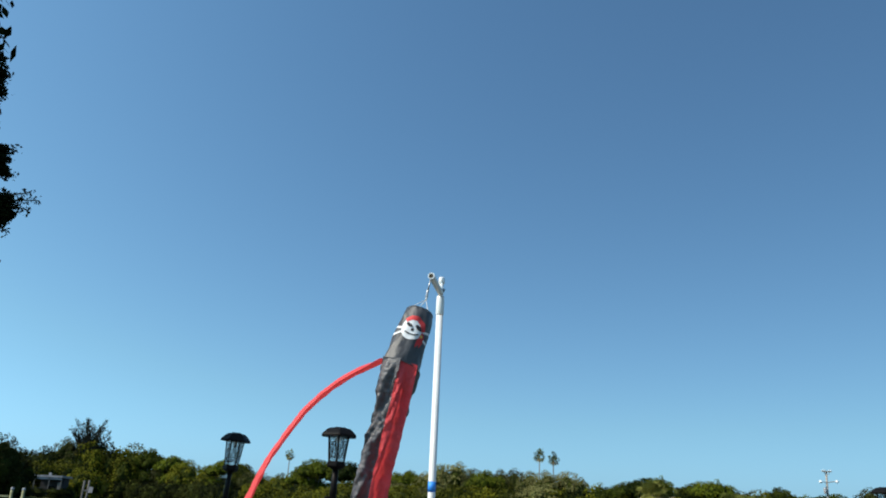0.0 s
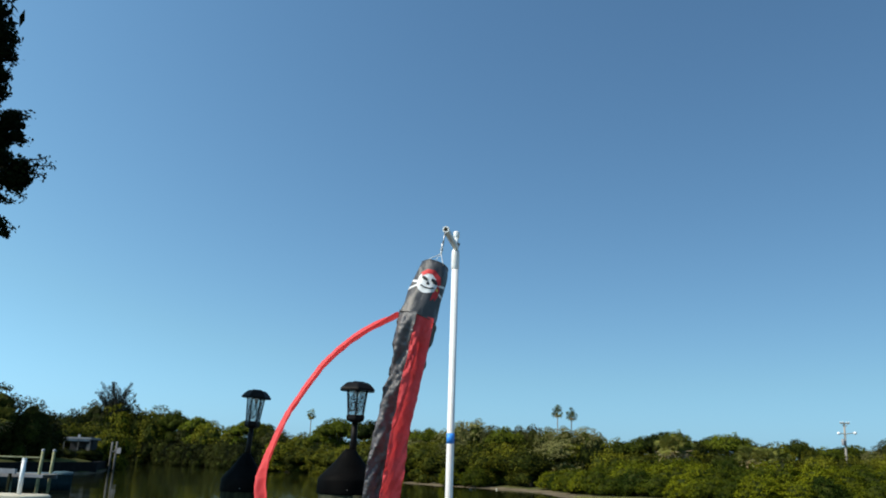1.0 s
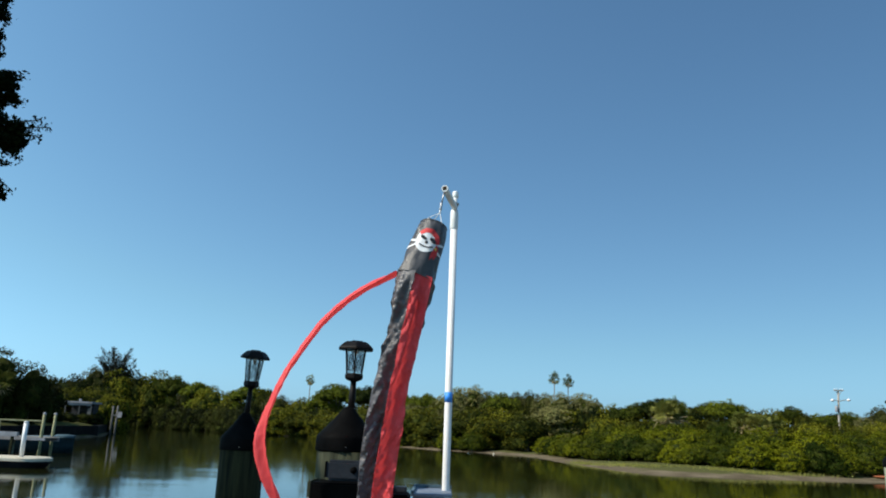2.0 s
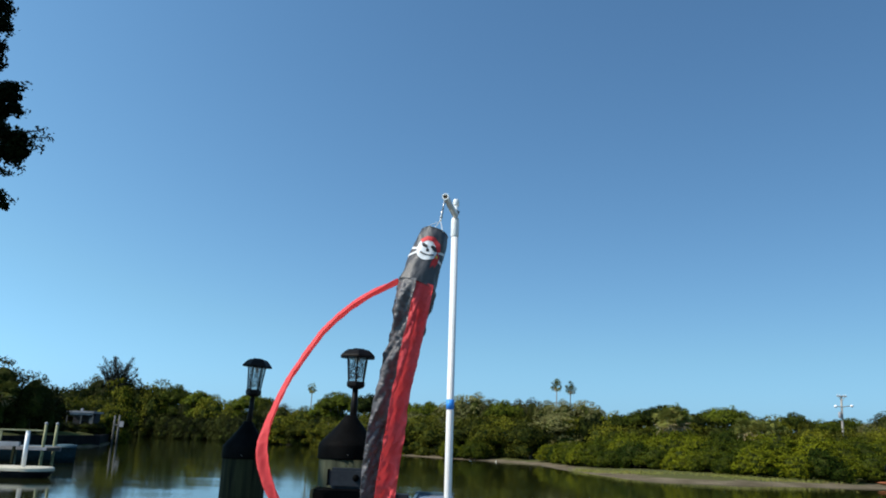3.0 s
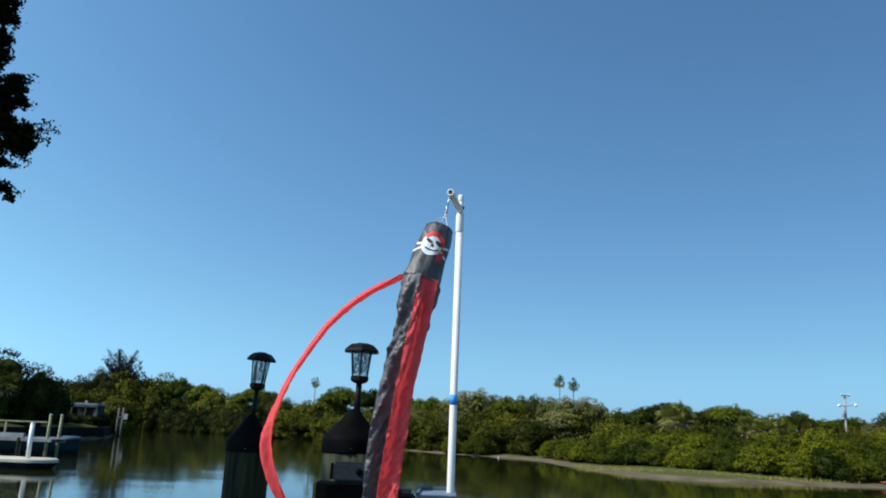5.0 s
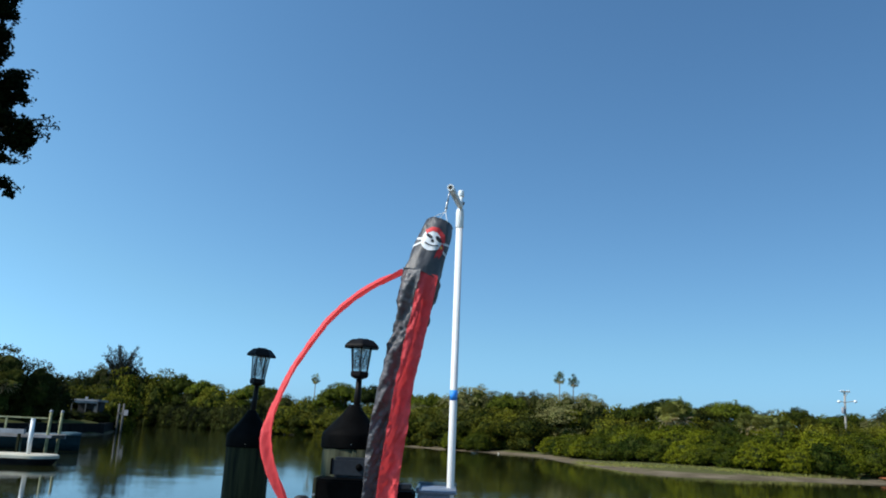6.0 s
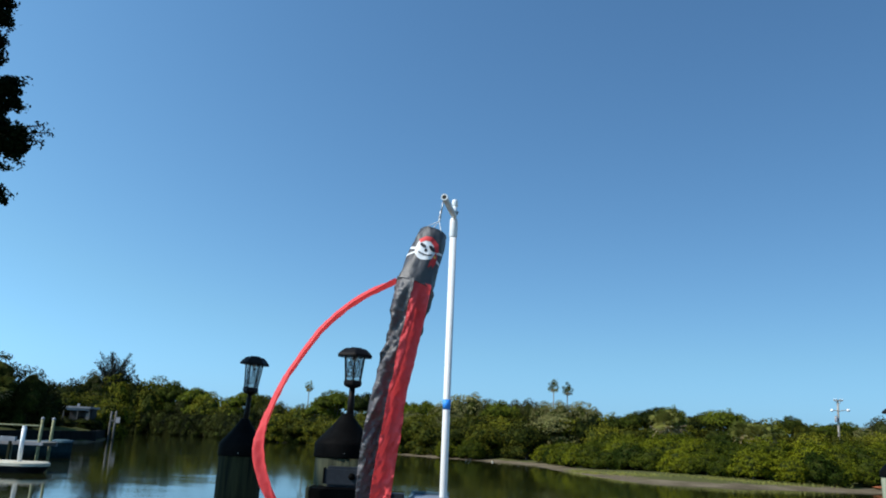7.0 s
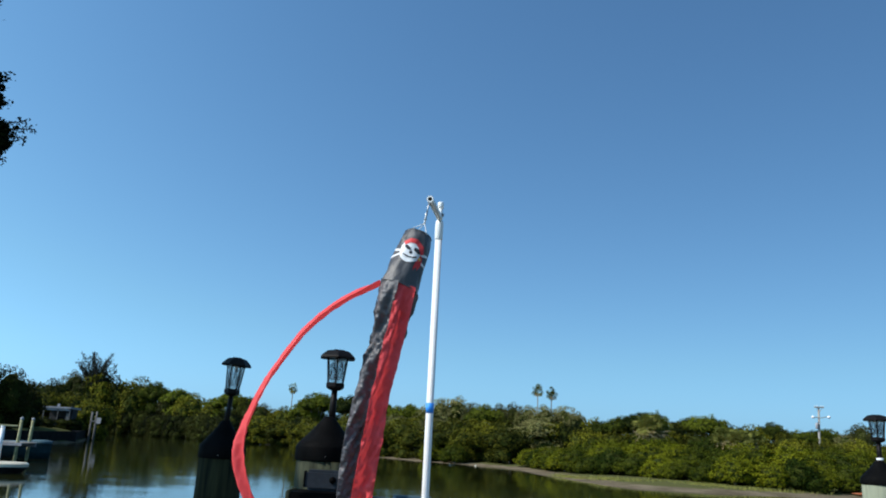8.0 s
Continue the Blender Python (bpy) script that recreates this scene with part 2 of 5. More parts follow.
at.links.new(a1.outputs["Fac"], aa.inputs[0])
at.links.new(a2.outputs["Fac"], aa.inputs[2])
at.links.new(am.outputs[0], a3.inputs["Vector"])
at.links.new(a3.outputs["Fac"], afine.inputs[0])
at.links.new(aa.outputs[0], afine.inputs[2])
at.links.new(afine.outputs[0], abump.inputs["Height"])
at.links.new(abump.outputs[0], ab.inputs["Normal"])

# ground: mud by the water, grass above it
GROUND = material("mud_and_grass", (0.085, 0.066, 0.042), (0.19, 0.15, 0.10), 0.95, 0, 0.5, 9, 0.5, 0.04, spec=0.0)
rt = GROUND.node_tree
rb = rt.nodes["Principled BSDF"]
rramp = next(n for n in rt.nodes if n.type == "VALTORGB")
rgeo, rsep = rt.nodes.new("ShaderNodeNewGeometry"), rt.nodes.new("ShaderNodeSeparateXYZ")
rnoise, rsum, rmap, rmix = rt.nodes.new("ShaderNodeTexNoise"), rt.nodes.new("ShaderNodeMath"), rt.nodes.new("ShaderNodeMapRange"), rt.nodes.new("ShaderNodeMix")
rnoise.inputs["Scale"].default_value = 0.6
rsum.operation = "MULTIPLY_ADD"
rsum.inputs[1].default_value = 0.25
rmap.inputs["From Min"].default_value, rmap.inputs["From Max"].default_value = 0.28, 0.33
rmix.data_type = "RGBA"
rmix.inputs["B"].default_value = (0.085, 0.085, 0.032, 1)
rt.links.new(rgeo.outputs["Position"], rsep.inputs[0])
rt.links.new(rgeo.outputs["Position"], rnoise.inputs["Vector"])
rt.links.new(rnoise.outputs["Fac"], rsum.inputs[0])
rt.links.new(rsep.outputs["Z"], rsum.inputs[2])
rt.links.new(rsum.outputs[0], rmap.inputs["Value"])
rt.links.new(rmap.outputs[0], rmix.inputs["Factor"])
rt.links.new(rramp.outputs["Color"], rmix.inputs["A"])
rt.links.new(rmix.outputs["Result"], rb.inputs["Base Color"])


# ---- mesh helpers ----
def thing(name, at=(0, 0, 0), turn=0.0, **tags):
    ob = new(name)
    ob.matrix_world = pose(*at, 0, 0, turn)
    ob.empty_display_size = 0.1
    return tagged(ob, **tags)


def part(name, bm, mat, parent, label="", smooth=False):
    me = bpy.data.meshes.new(name)
    bm.to_mesh(me)
    bm.free()
    me.materials.append(mat)
    if smooth:
        me.shade_smooth()
    ob = new(name, me)
    ob.parent = parent
    return tagged(ob, label=label)


def part_data(name, verts, faces, mats, parent=None, slots=None, smooth=False, label=""):
    me = bpy.data.meshes.new(name)
    me.from_pydata([tuple(v) for v in verts], [], [tuple(int(i) for i in f) for f in faces])
    for m in mats:
        me.materials.append(m)
    if slots is not None:
        me.polygons.foreach_set("material_index", slots)
    if smooth:
        me.shade_smooth()
    ob = new(name, me)
    ob.parent = parent
    return tagged(ob, label=label)


def box_into(bm, x0, x1, y0, y1, z0, z1, bevel=0.0):
    made = bmesh.ops.create_cube(bm, size=1)["verts"]
    bmesh.ops.scale(bm, vec=(x1 - x0, y1 - y0, z1 - z0), verts=made)
    bmesh.ops.translate(bm, vec=((x0 + x1) / 2, (y0 + y1) / 2, (z0 + z1) / 2), verts=made)
    if bevel:
        edges = list({e for v in made for e in v.link_edges})
        bmesh.ops.bevel(bm, geom=edges, offset=bevel, segments=2, affect="EDGES")
    return bm


def box(x0, x1, y0, y1, z0, z1, bevel=0.0):
    return box_into(bmesh.new(), x0, x1, y0, y1, z0, z1, bevel)


def rod_into(bm, points, radii, sides=10, caps=True):
    """A round tube along points, of the given radii."""
    points = [Vector(p) for p in points]
    rings, up = [], None
    for i, p in enumerate(points):
        way = (points[min(i + 1, len(points) - 1)] - points[max(i - 1, 0)]).normalized()
        if up is None:
            up = way.orthogonal().normalized()
        up = (up - way * up.dot(way)).normalized()
        side = way.cross(up)
        r = radii[i] if hasattr(radii, "__len__") else radii
        rings.append([bm.verts.new(p + (up * math.cos(a) + side * math.sin(a)) * r) for a in (2 * math.pi * k / sides for k in range(sides))])
    for a, b in zip(rings, rings[1:]):
        for k in range(sides):
            bm.faces.new((a[k], a[(k + 1) % sides], b[(k + 1) % sides], b[k]))
    if caps:
        bm.faces.new(rings[0][::-1])
        bm.faces.new(rings[-1])
    return bm


def rod(points, radii, sides=10, caps=True):
    return rod_into(bmesh.new(), points, radii, sides, caps)


def lathe(profile, sides=32, rough=0.0, seed=0, x=0.0, y=0.0):
    """A body turned from (radius, height) pairs."""
    bm, rings = bmesh.new(), []
    for r, z in profile:
        ring = []
        for k in range(sides):
            a = 2 * math.pi * k / sides
            q = r * (1 + rough * noise.noise((3 * math.cos(a) + seed, 3 * math.sin(a), z * 1.2)))
            ring.append(bm.verts.new((x + q * math.cos(a), y + q * math.sin(a), z)))
        rings.append(ring)
    for a, b in zip(rings, rings[1:]):
        for k in range(sides):
            bm.faces.new((a[k], a[(k + 1) % sides], b[(k + 1) % sides], b[k]))
    bm.faces.new(rings[0][::-1])
    bm.faces.new(rings[-1])
    return bm


# ---- ground and water ----
SHORE = [(-45, 1), (95, 1), (95, 40), (72, 62), (47, 57), (31, 53.9), (23.8, 52.9), (19.6, 52.2), (15.8, 52.6), (12.8, 55.3), (10.6, 67), (9, 83), (4.4, 89.5),
         (-2.4, 97), (-9.7, 107), (-13, 124), (-26, 154), (-40, 163), (-50, 178), (-71, 197), (-92, 203), (-94, 188), (-60, 138), (-44, 97), (-41, 74), (-38, 52), (-38, 30)]


def shore_distance(x, y):
    """Metres from the water's edge: inland positive, over the water negative."""
    x, y = np.asarray(x, float), np.asarray(y, float)
    best, inside = np.full(x.shape, 1e9), np.zeros(x.shape, bool)
    for (ax, ay), (bx, by) in zip(SHORE, SHORE[1:] + SHORE[:1]):
        t = np.clip(((x - ax) * (bx - ax) + (y - ay) * (by - ay)) / ((bx - ax) ** 2 + (by - ay) ** 2), 0, 1)
        best = np.minimum(best, np.hypot(x - ax - t * (bx - ax), y - ay - t * (by - ay)))
        cross = (ay > y) != (by > y)
        with np.errstate(divide="ignore", invalid="ignore"):
            inside ^= cross & (x < (bx - ax) * (y - ay) / (by - ay if by != ay else 1e-9) + ax)
    return np.where(inside, -best, best)


def height(x, y):
    x, y = np.asarray(x, float), np.asarray(y, float)
    d = shore_distance(x, y)
    beach = np.where(d < 4, 0.075 * d, 0.3 + np.minimum(0.04 * (d - 4), 0.7))
    lawn = np.minimum(1.2 * d, 1.35) + np.clip(0.11 * (d - 1.2), 0, 0.8)
    home = np.minimum(0.9 * d, 0.76)
    land = np.where(y < 15, home, np.where(x < -28 - 0.2 * (y - 40).clip(0), lawn, beach))
    land = np.where((y > 108) & (x < 6) & (x > -0.42 * y), beach, land)
    ripple = 0.04 * np.sin(x * 0.9 + 1.3 * np.sin(y * 0.37)) * np.sin(y * 0.7 + np.sin(x * 0.43))
    return np.where(d < 0, np.maximum(0.11 * d, -1.4), land + ripple * np.clip(d, 0, 1))


def ground_z(x, y):
    return float(height(np.array([x]), np.array([y]))[0])


gx = np.concatenate([[-2500, -1300, -700, -400, -250, -170], np.arange(-124, 125, 1.6), [170, 250, 400, 700, 1300, 2500]])
gy = np.concatenate([[-1500, -600, -250, -120, -60], np.arange(-30, 48, 2.0), np.arange(48, 120, 1.0), np.arange(120, 240, 2.5), [280, 350, 500, 800, 1400, 2600]])
GX, GY = np.meshgrid(gx, gy)
GZ = height(GX, GY)
nx, ny = len(gx), len(gy)
gverts = np.stack([GX.ravel(), GY.ravel(), GZ.ravel()], 1).tolist()
gi = (np.arange(ny - 1)[:, None] * nx + np.arange(nx - 1)[None]).ravel()
ground = part_data("ground", gverts, np.stack([gi, gi + 1, gi + nx + 1, gi + nx], 1).tolist(), [GROUND], smooth=True)
tagged(ground, "grey-brown mud bank with dry grass above the waterline", "ground", kind="structure")
water = part_data("water", [(-120, -10, 0), (120, -10, 0), (120, 230, 0), (-120, 230, 0)], [(0, 1, 2, 3)], [WATER])
tagged(water, "calm dark green tidal water reflecting sky and trees", "water", kind="structure")


# ---- foliage ----
def leaf_cloud(blobs, density, size, rng, slim=0.6, lift=0.5):
    """Rhombic leaves scattered over the outside of blobs (centre, radii)."""
    vs, fs, base = [], [], 0
    for c, r in blobs:
        c, r = np.array(c, float), np.array(r, float)
        n = max(12, int(density * 4 * math.pi * ((r[0] * r[1]) ** 1.6 / 3 + (r[0] * r[2]) ** 1.6 / 3 + (r[1] * r[2]) ** 1.6 / 3) ** (1 / 1.6)))
        d = rng.normal(size=(n, 3))
        d /= np.linalg.norm(d, axis=1)[:, None]
        d = d[d[:, 2] > -0.75]
        n = len(d)
        bumps = 1 + 0.16 * np.sin(d[:, 0] * 7 + c[0]) * np.sin(d[:, 1] * 6 + c[1] * 2) + 0.12 * np.sin(d[:, 2] * 9 + c[2])
        p = c + d * r * (bumps * rng.uniform(0.72, 1.08, n))[:, None]
        normal = d * lift + rng.normal(size=(n, 3)) * 0.55
        normal[:, 2] += 0.25
        normal /= np.linalg.norm(normal, axis=1)[:, None]
        t = np.cross(normal, rng.normal(size=(n, 3)))
        t /= np.linalg.norm(t, axis=1)[:, None] + 1e-9
        b = np.cross(normal, t)
        s = size * rng.uniform(0.55, 1.35, n)[:, None]
        q = np.stack([p - t * s, p - b * s * slim, p + t * s, p + b * s * slim], 1).reshape(-1, 3)
        vs.append(q)
        fs.append(base + np.arange(4 * n).reshape(-1, 4))
        base += 4 * n
    return np.concatenate(vs), np.concatenate(fs)


def core_into(bm, blobs, share=0.7):
    for c, r in blobs:
        made = bmesh.ops.create_icosphere(bm, subdivisions=2, radius=1)["verts"]
        for v in made:
            k = share * (1 + 0.25 * noise.noise(v.co * 2 + Vector(c)))
            v.co = Vector(c) + Vector((v.co.x * r[0], v.co.y * r[1], v.co.z * r[2])) * k
    return bm


def clumped_leaves(lobes, clump, each, size, rng, spread=0.9, floor=-0.55, slim=0.55):
    """Leaves gathered in small clumps that cover the outside of lobes (centre, radii), as pads of foliage do."""
    vs = []
    for n_lobe, (c, r) in enumerate(lobes):
        c, r = np.array(c, float), np.array(r, float)
        area = 4 * math.pi * (((r[0] * r[1]) ** 1.6 + (r[0] * r[2]) ** 1.6 + (r[1] * r[2]) ** 1.6) / 3) ** (1 / 1.6)
        n = max(10, int(spread * area / (math.pi * clump * clump) * 1.5))
        k = np.arange(n) + 0.5
        up = 1 - 2 * k / n
        turn = k * 2.39996 + n_lobe
        d = np.stack([np.cos(turn) * np.sqrt(1 - up * up), np.sin(turn) * np.sqrt(1 - up * up), up], 1)
        d += rng.normal(size=d.shape) * 0.12
        d = d[d[:, 2] > floor]
        p = c + d * r * rng.uniform(0.86, 1.06, len(d))[:, None]
        keep = np.ones(len(p), bool)
        for m_lobe, (c2, r2) in enumerate(lobes):
            if m_lobe != n_lobe:
                keep &= np.linalg.norm((p - np.array(c2)) / np.array(r2), axis=1) > 0.84
        for q, out in zip(p[keep], d[keep]):
            cr = clump * rng.uniform(0.6, 1.35)
            m = max(6, int(each * (cr / clump) ** 2))
            e = rng.normal(size=(m, 3))
            e /= np.linalg.norm(e, axis=1)[:, None]
            e = e[(e @ out > -0.45) | (e[:, 2] > 0.2)]
            m = len(e)
            at = q + e * cr * np.array([1, 1, 0.7]) * rng.uniform(0.55, 1.1, m)[:, None]
            normal = e * 0.5 + out * 0.25 + rng.normal(size=(m, 3)) * 0.45
            normal[:, 2] += 0.35
            normal /= np.linalg.norm(normal, axis=1)[:, None]
            t = np.cross(normal, rng.normal(size=(m, 3)))
            t /= np.linalg.norm(t, axis=1)[:, None] + 1e-9
            b = np.cross(normal, t)
            s = size * rng.uniform(0.55, 1.35, m)[:, None]
            vs.append(np.stack([at - t * s, at - b * s * slim, at + t * s, at + b * s * slim], 1).reshape(-1, 3))
    v = np.concatenate(vs)
    return v, np.arange(len(v)).reshape(-1, 4)


def crown_mesh(name, lobes, clump, each, size, mat, seed, core, spread, floor):
    rng = np.random.default_rng(seed)
    v, f = clumped_leaves(lobes, clump, each, size, rng, spread, floor)
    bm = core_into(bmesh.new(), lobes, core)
    bm.verts.index_update()
    cv = [tuple(x.co) for x in bm.verts]
    cf = [[x.index for x in face.verts] for face in bm.faces]
    bm.free()
    me = bpy.data.meshes.new(name)
    me.from_pydata(cv + v.tolist(), [], cf + (f + len(cv)).tolist())
    me.materials.append(mat)
    # second slot darkens the solid cores, so gaps look shaded
    me.materials.append(INNER_SHADE)
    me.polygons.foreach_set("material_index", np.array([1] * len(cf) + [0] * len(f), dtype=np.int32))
    return me


def broadleaf(name, seed, tall, wide, mat, shape, clump, each, size, label, category="tree", core=0.8, spread=0.9, floor=-0.55):
    """A tree or bush: forked trunk and a crown of lobes covered with leafy clumps.
    shape: rows of (how many, reach, low, high, width, depth), in shares of the half width and the height."""
    rng = random.Random(seed)
    root = thing(name, label=label, category=category)
    lobes = []
    for many, reach, low, high, w, deep in shape:
        a0 = rng.uniform(0, 6.283)
        for k in range(many):
            a, q = a0 + 6.283 * (k + rng.uniform(-0.25, 0.25)) / many, wide * reach * rng.uniform(0.8, 1.15)
            r = wide * w * rng.uniform(0.82, 1.15)
            lobes.append(((q * math.cos(a), q * math.sin(a), tall * rng.uniform(low, high)), (r, r * rng.uniform(0.85, 1.1), tall * deep * rng.uniform(0.85, 1.15))))
    crown = new("crown", crown_mesh("crown", lobes, clump, each, size, mat, seed, core, spread, floor))
    crown.parent = root
    bm = rod([(0, 0, -0.6), (0.1, 0, tall * 0.2), (0.15, 0.1, tall * 0.45)], [0.05 * wide + 0.08, 0.04 * wide + 0.06, 0.03 * wide + 0.04], 8)
    for c, r in lobes[:7]:
        rod_into(bm, [(0.12, 0.05, tall * 0.25), (c[0] * 0.55, c[1] * 0.55, tall * 0.25 + (c[2] - tall * 0.25) * 0.6), c], [0.03 * wide, 0.022 * wide, 0.01 * wide], 6)
    part("trunk", bm, BARK, root, smooth=True)
    return root


def frond_fan(verts, faces, at, way, size, rng, rays=12):
    """One fan leaf: narrow blades spread round its stalk."""
    way = Vector(way).normalized()
    side = way.cross(Vector((0, 0, 1))).normalized()
    up = side.cross(way)
    roll = rng.uniform(-1.2, 1.2)
    side, up = side * math.cos(roll) + up * math.sin(roll), up * math.cos(roll) - side * math.sin(roll)
    hub = Vector(at)
    for k in range(rays):
        a = radians(-75 + 150 * k / (rays - 1))
        d = (way * math.cos(a) + side * math.sin(a) - up * 0.25 * abs(math.sin(a))).normalized()
        e = d.cross(up).normalized()
        tip = hub + d * size * rng.uniform(0.85, 1.1) - Vector((0, 0, size * rng.uniform(0.02, 0.22)))
        mid = hub + d * size * 0.55
        b = len(verts)
        verts += [hub, mid - e * size * 0.06, tip, mid + e * size * 0.06]
        faces.append((b, b + 1, b + 2, b + 3))


def palm(name, seed, tall, reach, fronds, label, skirt=True, trunk=0.16):
    rng = random.Random(seed)
    root = thing(name, label=label, category="palm tree")
    bm = rod([(0, 0, -0.5), (0.05 * reach, 0, tall * 0.4), (0.1 * reach, 0.02, tall * 0.93)], [trunk * 1.2, trunk, trunk * 0.9], 8)
    part("trunk", bm, PALE_BARK, root, smooth=True)
    hub = Vector((0.1 * reach, 0.02, tall * 0.93))
    v, f = [], []
    for k in range(fronds):
        a, e = k * 2.4, rng.uniform(-0.7, 1.4)
        way = Vector((math.cos(a) * math.cos(e), math.sin(a) * math.cos(e), math.sin(e)))
        at = hub + way * reach * rng.uniform(0.12, 0.72)
        frond_fan(v, f, at, way - Vector((0, 0, 0.2)), reach * 0.4, rng, 9)
        side = way.orthogonal().normalized() * 0.008 * reach
        b = len(v)
        v += [hub - side, at - side, at + side, hub + side]
        f.append((b, b + 1, b + 2, b + 3))
    part_data("crown", v, f, [PALM_LEAF], root)
    if skirt:
        v, f = [], []
        for k in range(14):
            a = k * 2.4
            way = Vector((math.cos(a) * 0.6, math.sin(a) * 0.6, -0.9))
            frond_fan(v, f, hub + way * reach * 0.35, way, reach * (0.75 if trunk > 0.15 else 0.4), rng, 6)
        part_data("dry_skirt", v, f, [DRY_LEAF], root, label="hanging dry tan fronds")
    return root


def casuarina(tall, wide):
    """A wispy tree: upswept branches clothed in thin drooping tufts."""
    rng = np.random.default_rng(5)
    root = thing("casuarina_tree", label="wispy grey-green casuarina tree above the thicket", category="tree")
    bm = rod([(0, 0, -0.5), (0.2, 0, tall * 0.5), (0, 0, tall * 0.9)], [0.35, 0.22, 0.06], 8)
    vs, fs = [], []
    for k in range(70):
        a, h = k * 2.4, tall * rng.uniform(0.3, 0.72)
        out, rise = wide * rng.uniform(0.25, 0.95), tall * rng.uniform(0.16, 0.3)
        start = np.array([0.1, 0, h * 0.9])
        end = start + np.array([math.cos(a) * out, math.sin(a) * out, min(rise, tall * 0.98 - start[2])])
        bend = start * 0.45 + end * 0.55 - [0, 0, 0.12 * rise]
        rod_into(bm, [tuple(start), tuple(bend), tuple(end)], [0.06, 0.04, 0.012], 5)
        for j in range(100):
            u = rng.uniform(0.3, 1.0)
            p = (start * (1 - u) ** 2 + 2 * bend * u * (1 - u) + end * u * u) + rng.normal(size=3) * np.array([0.5, 0.5, 0.45]) * (1.3 - 0.8 * u)
            d = (end - bend) / np.linalg.norm(end - bend) + np.array([0, 0, 0.4]) + rng.normal(size=3) * 0.6
            d /= np.linalg.norm(d)
            e = np.cross(d, rng.normal(size=3))
            e /= np.linalg.norm(e)
            s = rng.uniform(0.25, 0.6)
            b = len(vs)
            vs += [p - d * s, p - e * 0.09, p + d * s, p + e * 0.09]
            fs.append((b, b + 1, b + 2, b + 3))
    part("trunk", bm, BARK, root, smooth=True)
    part_data("crown", vs, fs, [PINE_LEAF], root)
    return root


TOPS = {}


class Stand:
    """Kinds of plant: the first planting is the original, later ones copies that share its meshes."""
    def __init__(self, *roots):
        self.roots, self.used = roots, set()
        for r in roots:
            crown = next(c for c in r.children if c.name.startswith("crown"))
            p = np.array([v.co[:] for v in crown.data.vertices])
            TOPS[r.name] = (np.percentile(p[:, 2], 99.7), np.percentile(np.hypot(p[:, 0], p[:, 1]), 97))

    def add(self, k, x, y, turn, top, wide, group=""):
        """Plant one whose crown ends at the height top above the water and is wide metres across."""
        root = self.roots[k % len(self.roots)]
        m = pose(x, y, ground_z(x, y) - 0.05, 0, 0, turn)
        ob = root if root.name not in self.used else copy_thing(root, m)
        high, reach = TOPS[root.name]
        w = wide / (2 * reach)
        ob.matrix_world = m @ Matrix.Diagonal((w, w, (top - m.translation.z) / high, 1))
        self.used.add(root.name)
        return tagged(ob, group=group)


BUSH = [(1, 0.0, 0.5, 0.55, 0.62, 0.42), (4, 0.5, 0.3, 0.5, 0.5, 0.34), (3, 0.75, 0.18, 0.3, 0.4, 0.24)]
WALLED = [(1, 0.0, 0.6, 0.64, 0.66, 0.36), (4, 0.5, 0.45, 0.62, 0.46, 0.28), (4, 0.66, 0.1, 0.24, 0.42, 0.22)]
UMBRELLA = [(1, 0.0, 0.82, 0.84, 0.58, 0.145), (5, 0.56, 0.72, 0.8, 0.42, 0.115), (3, 0.4, 0.4, 0.54, 0.36, 0.14)]
HANGING = [(1, 0.0, 0.7, 0.74, 0.66, 0.26), (5, 0.6, 0.5, 0.66, 0.44, 0.2), (4, 0.3, 0.16, 0.28, 0.42, 0.22)]
LOOSE = [(1, 0.0, 0.72, 0.78, 0.5, 0.22), (5, 0.5, 0.5, 0.68, 0.4, 0.2), (4, 0.55, 0.24, 0.38, 0.4, 0.18)]
mangroves = Stand(*[broadleaf("mangrove_bush", 20 + k, 3.0, 2.3, MANGROVE_LEAF, BUSH, 0.36, 44, 0.1, "dense bright green mangrove bush on the muddy bank", "bush") for k in range(3)])
thickets = Stand(*[broadleaf("thicket_tree", 30 + k, 6.0, 3.6, FAR_LEAF, WALLED, 0.64, 37, 0.18, "dense olive-green shoreline tree over the water") for k in range(3)])
oaks = Stand(*[broadleaf("round_tree", 40 + k, 8.0, 3.6, OAK_LEAF, UMBRELLA, 0.56, 56, 0.14, "dark green tree with a flat rounded crown behind the mangroves", floor=-0.35) for k in range(3)])
shaded_trees = Stand(*[broadleaf("shade_tree", 90 + k, 7.0, 3.6, SHADED_LEAF, WALLED, 0.68, 36, 0.18, "leafy tree on the shaded bank, its leaves coloured dark for shade") for k in range(2)])
overhangs = Stand(*[broadleaf("overhanging_tree", 70 + k, 6.0, 3.6, FAR_LEAF, HANGING, 0.64, 44, 0.17, "dense olive-green tree overhanging the dark far bank") for k in range(2)])
olives = Stand(*[broadleaf("olive_tree", 50 + k, 8.0, 3.6, OLIVE_LEAF, LOOSE, 0.54, 44, 0.12, "pale grey-green tree in the far tree line", core=0.72, spread=0.75) for k in range(2)])
sabals = Stand(*[palm("cabbage_palm", 60 + k, 5.6, 1.9, 74, "cabbage palm with fan fronds and dry skirt") for k in range(2)])
tall_palms = Stand(*[palm("tall_palm", 65 + k, 13.0, 1.7, 46, "tall slim palm standing above the tree line", True, 0.13) for k in range(2)])

rnd = random.Random(7)


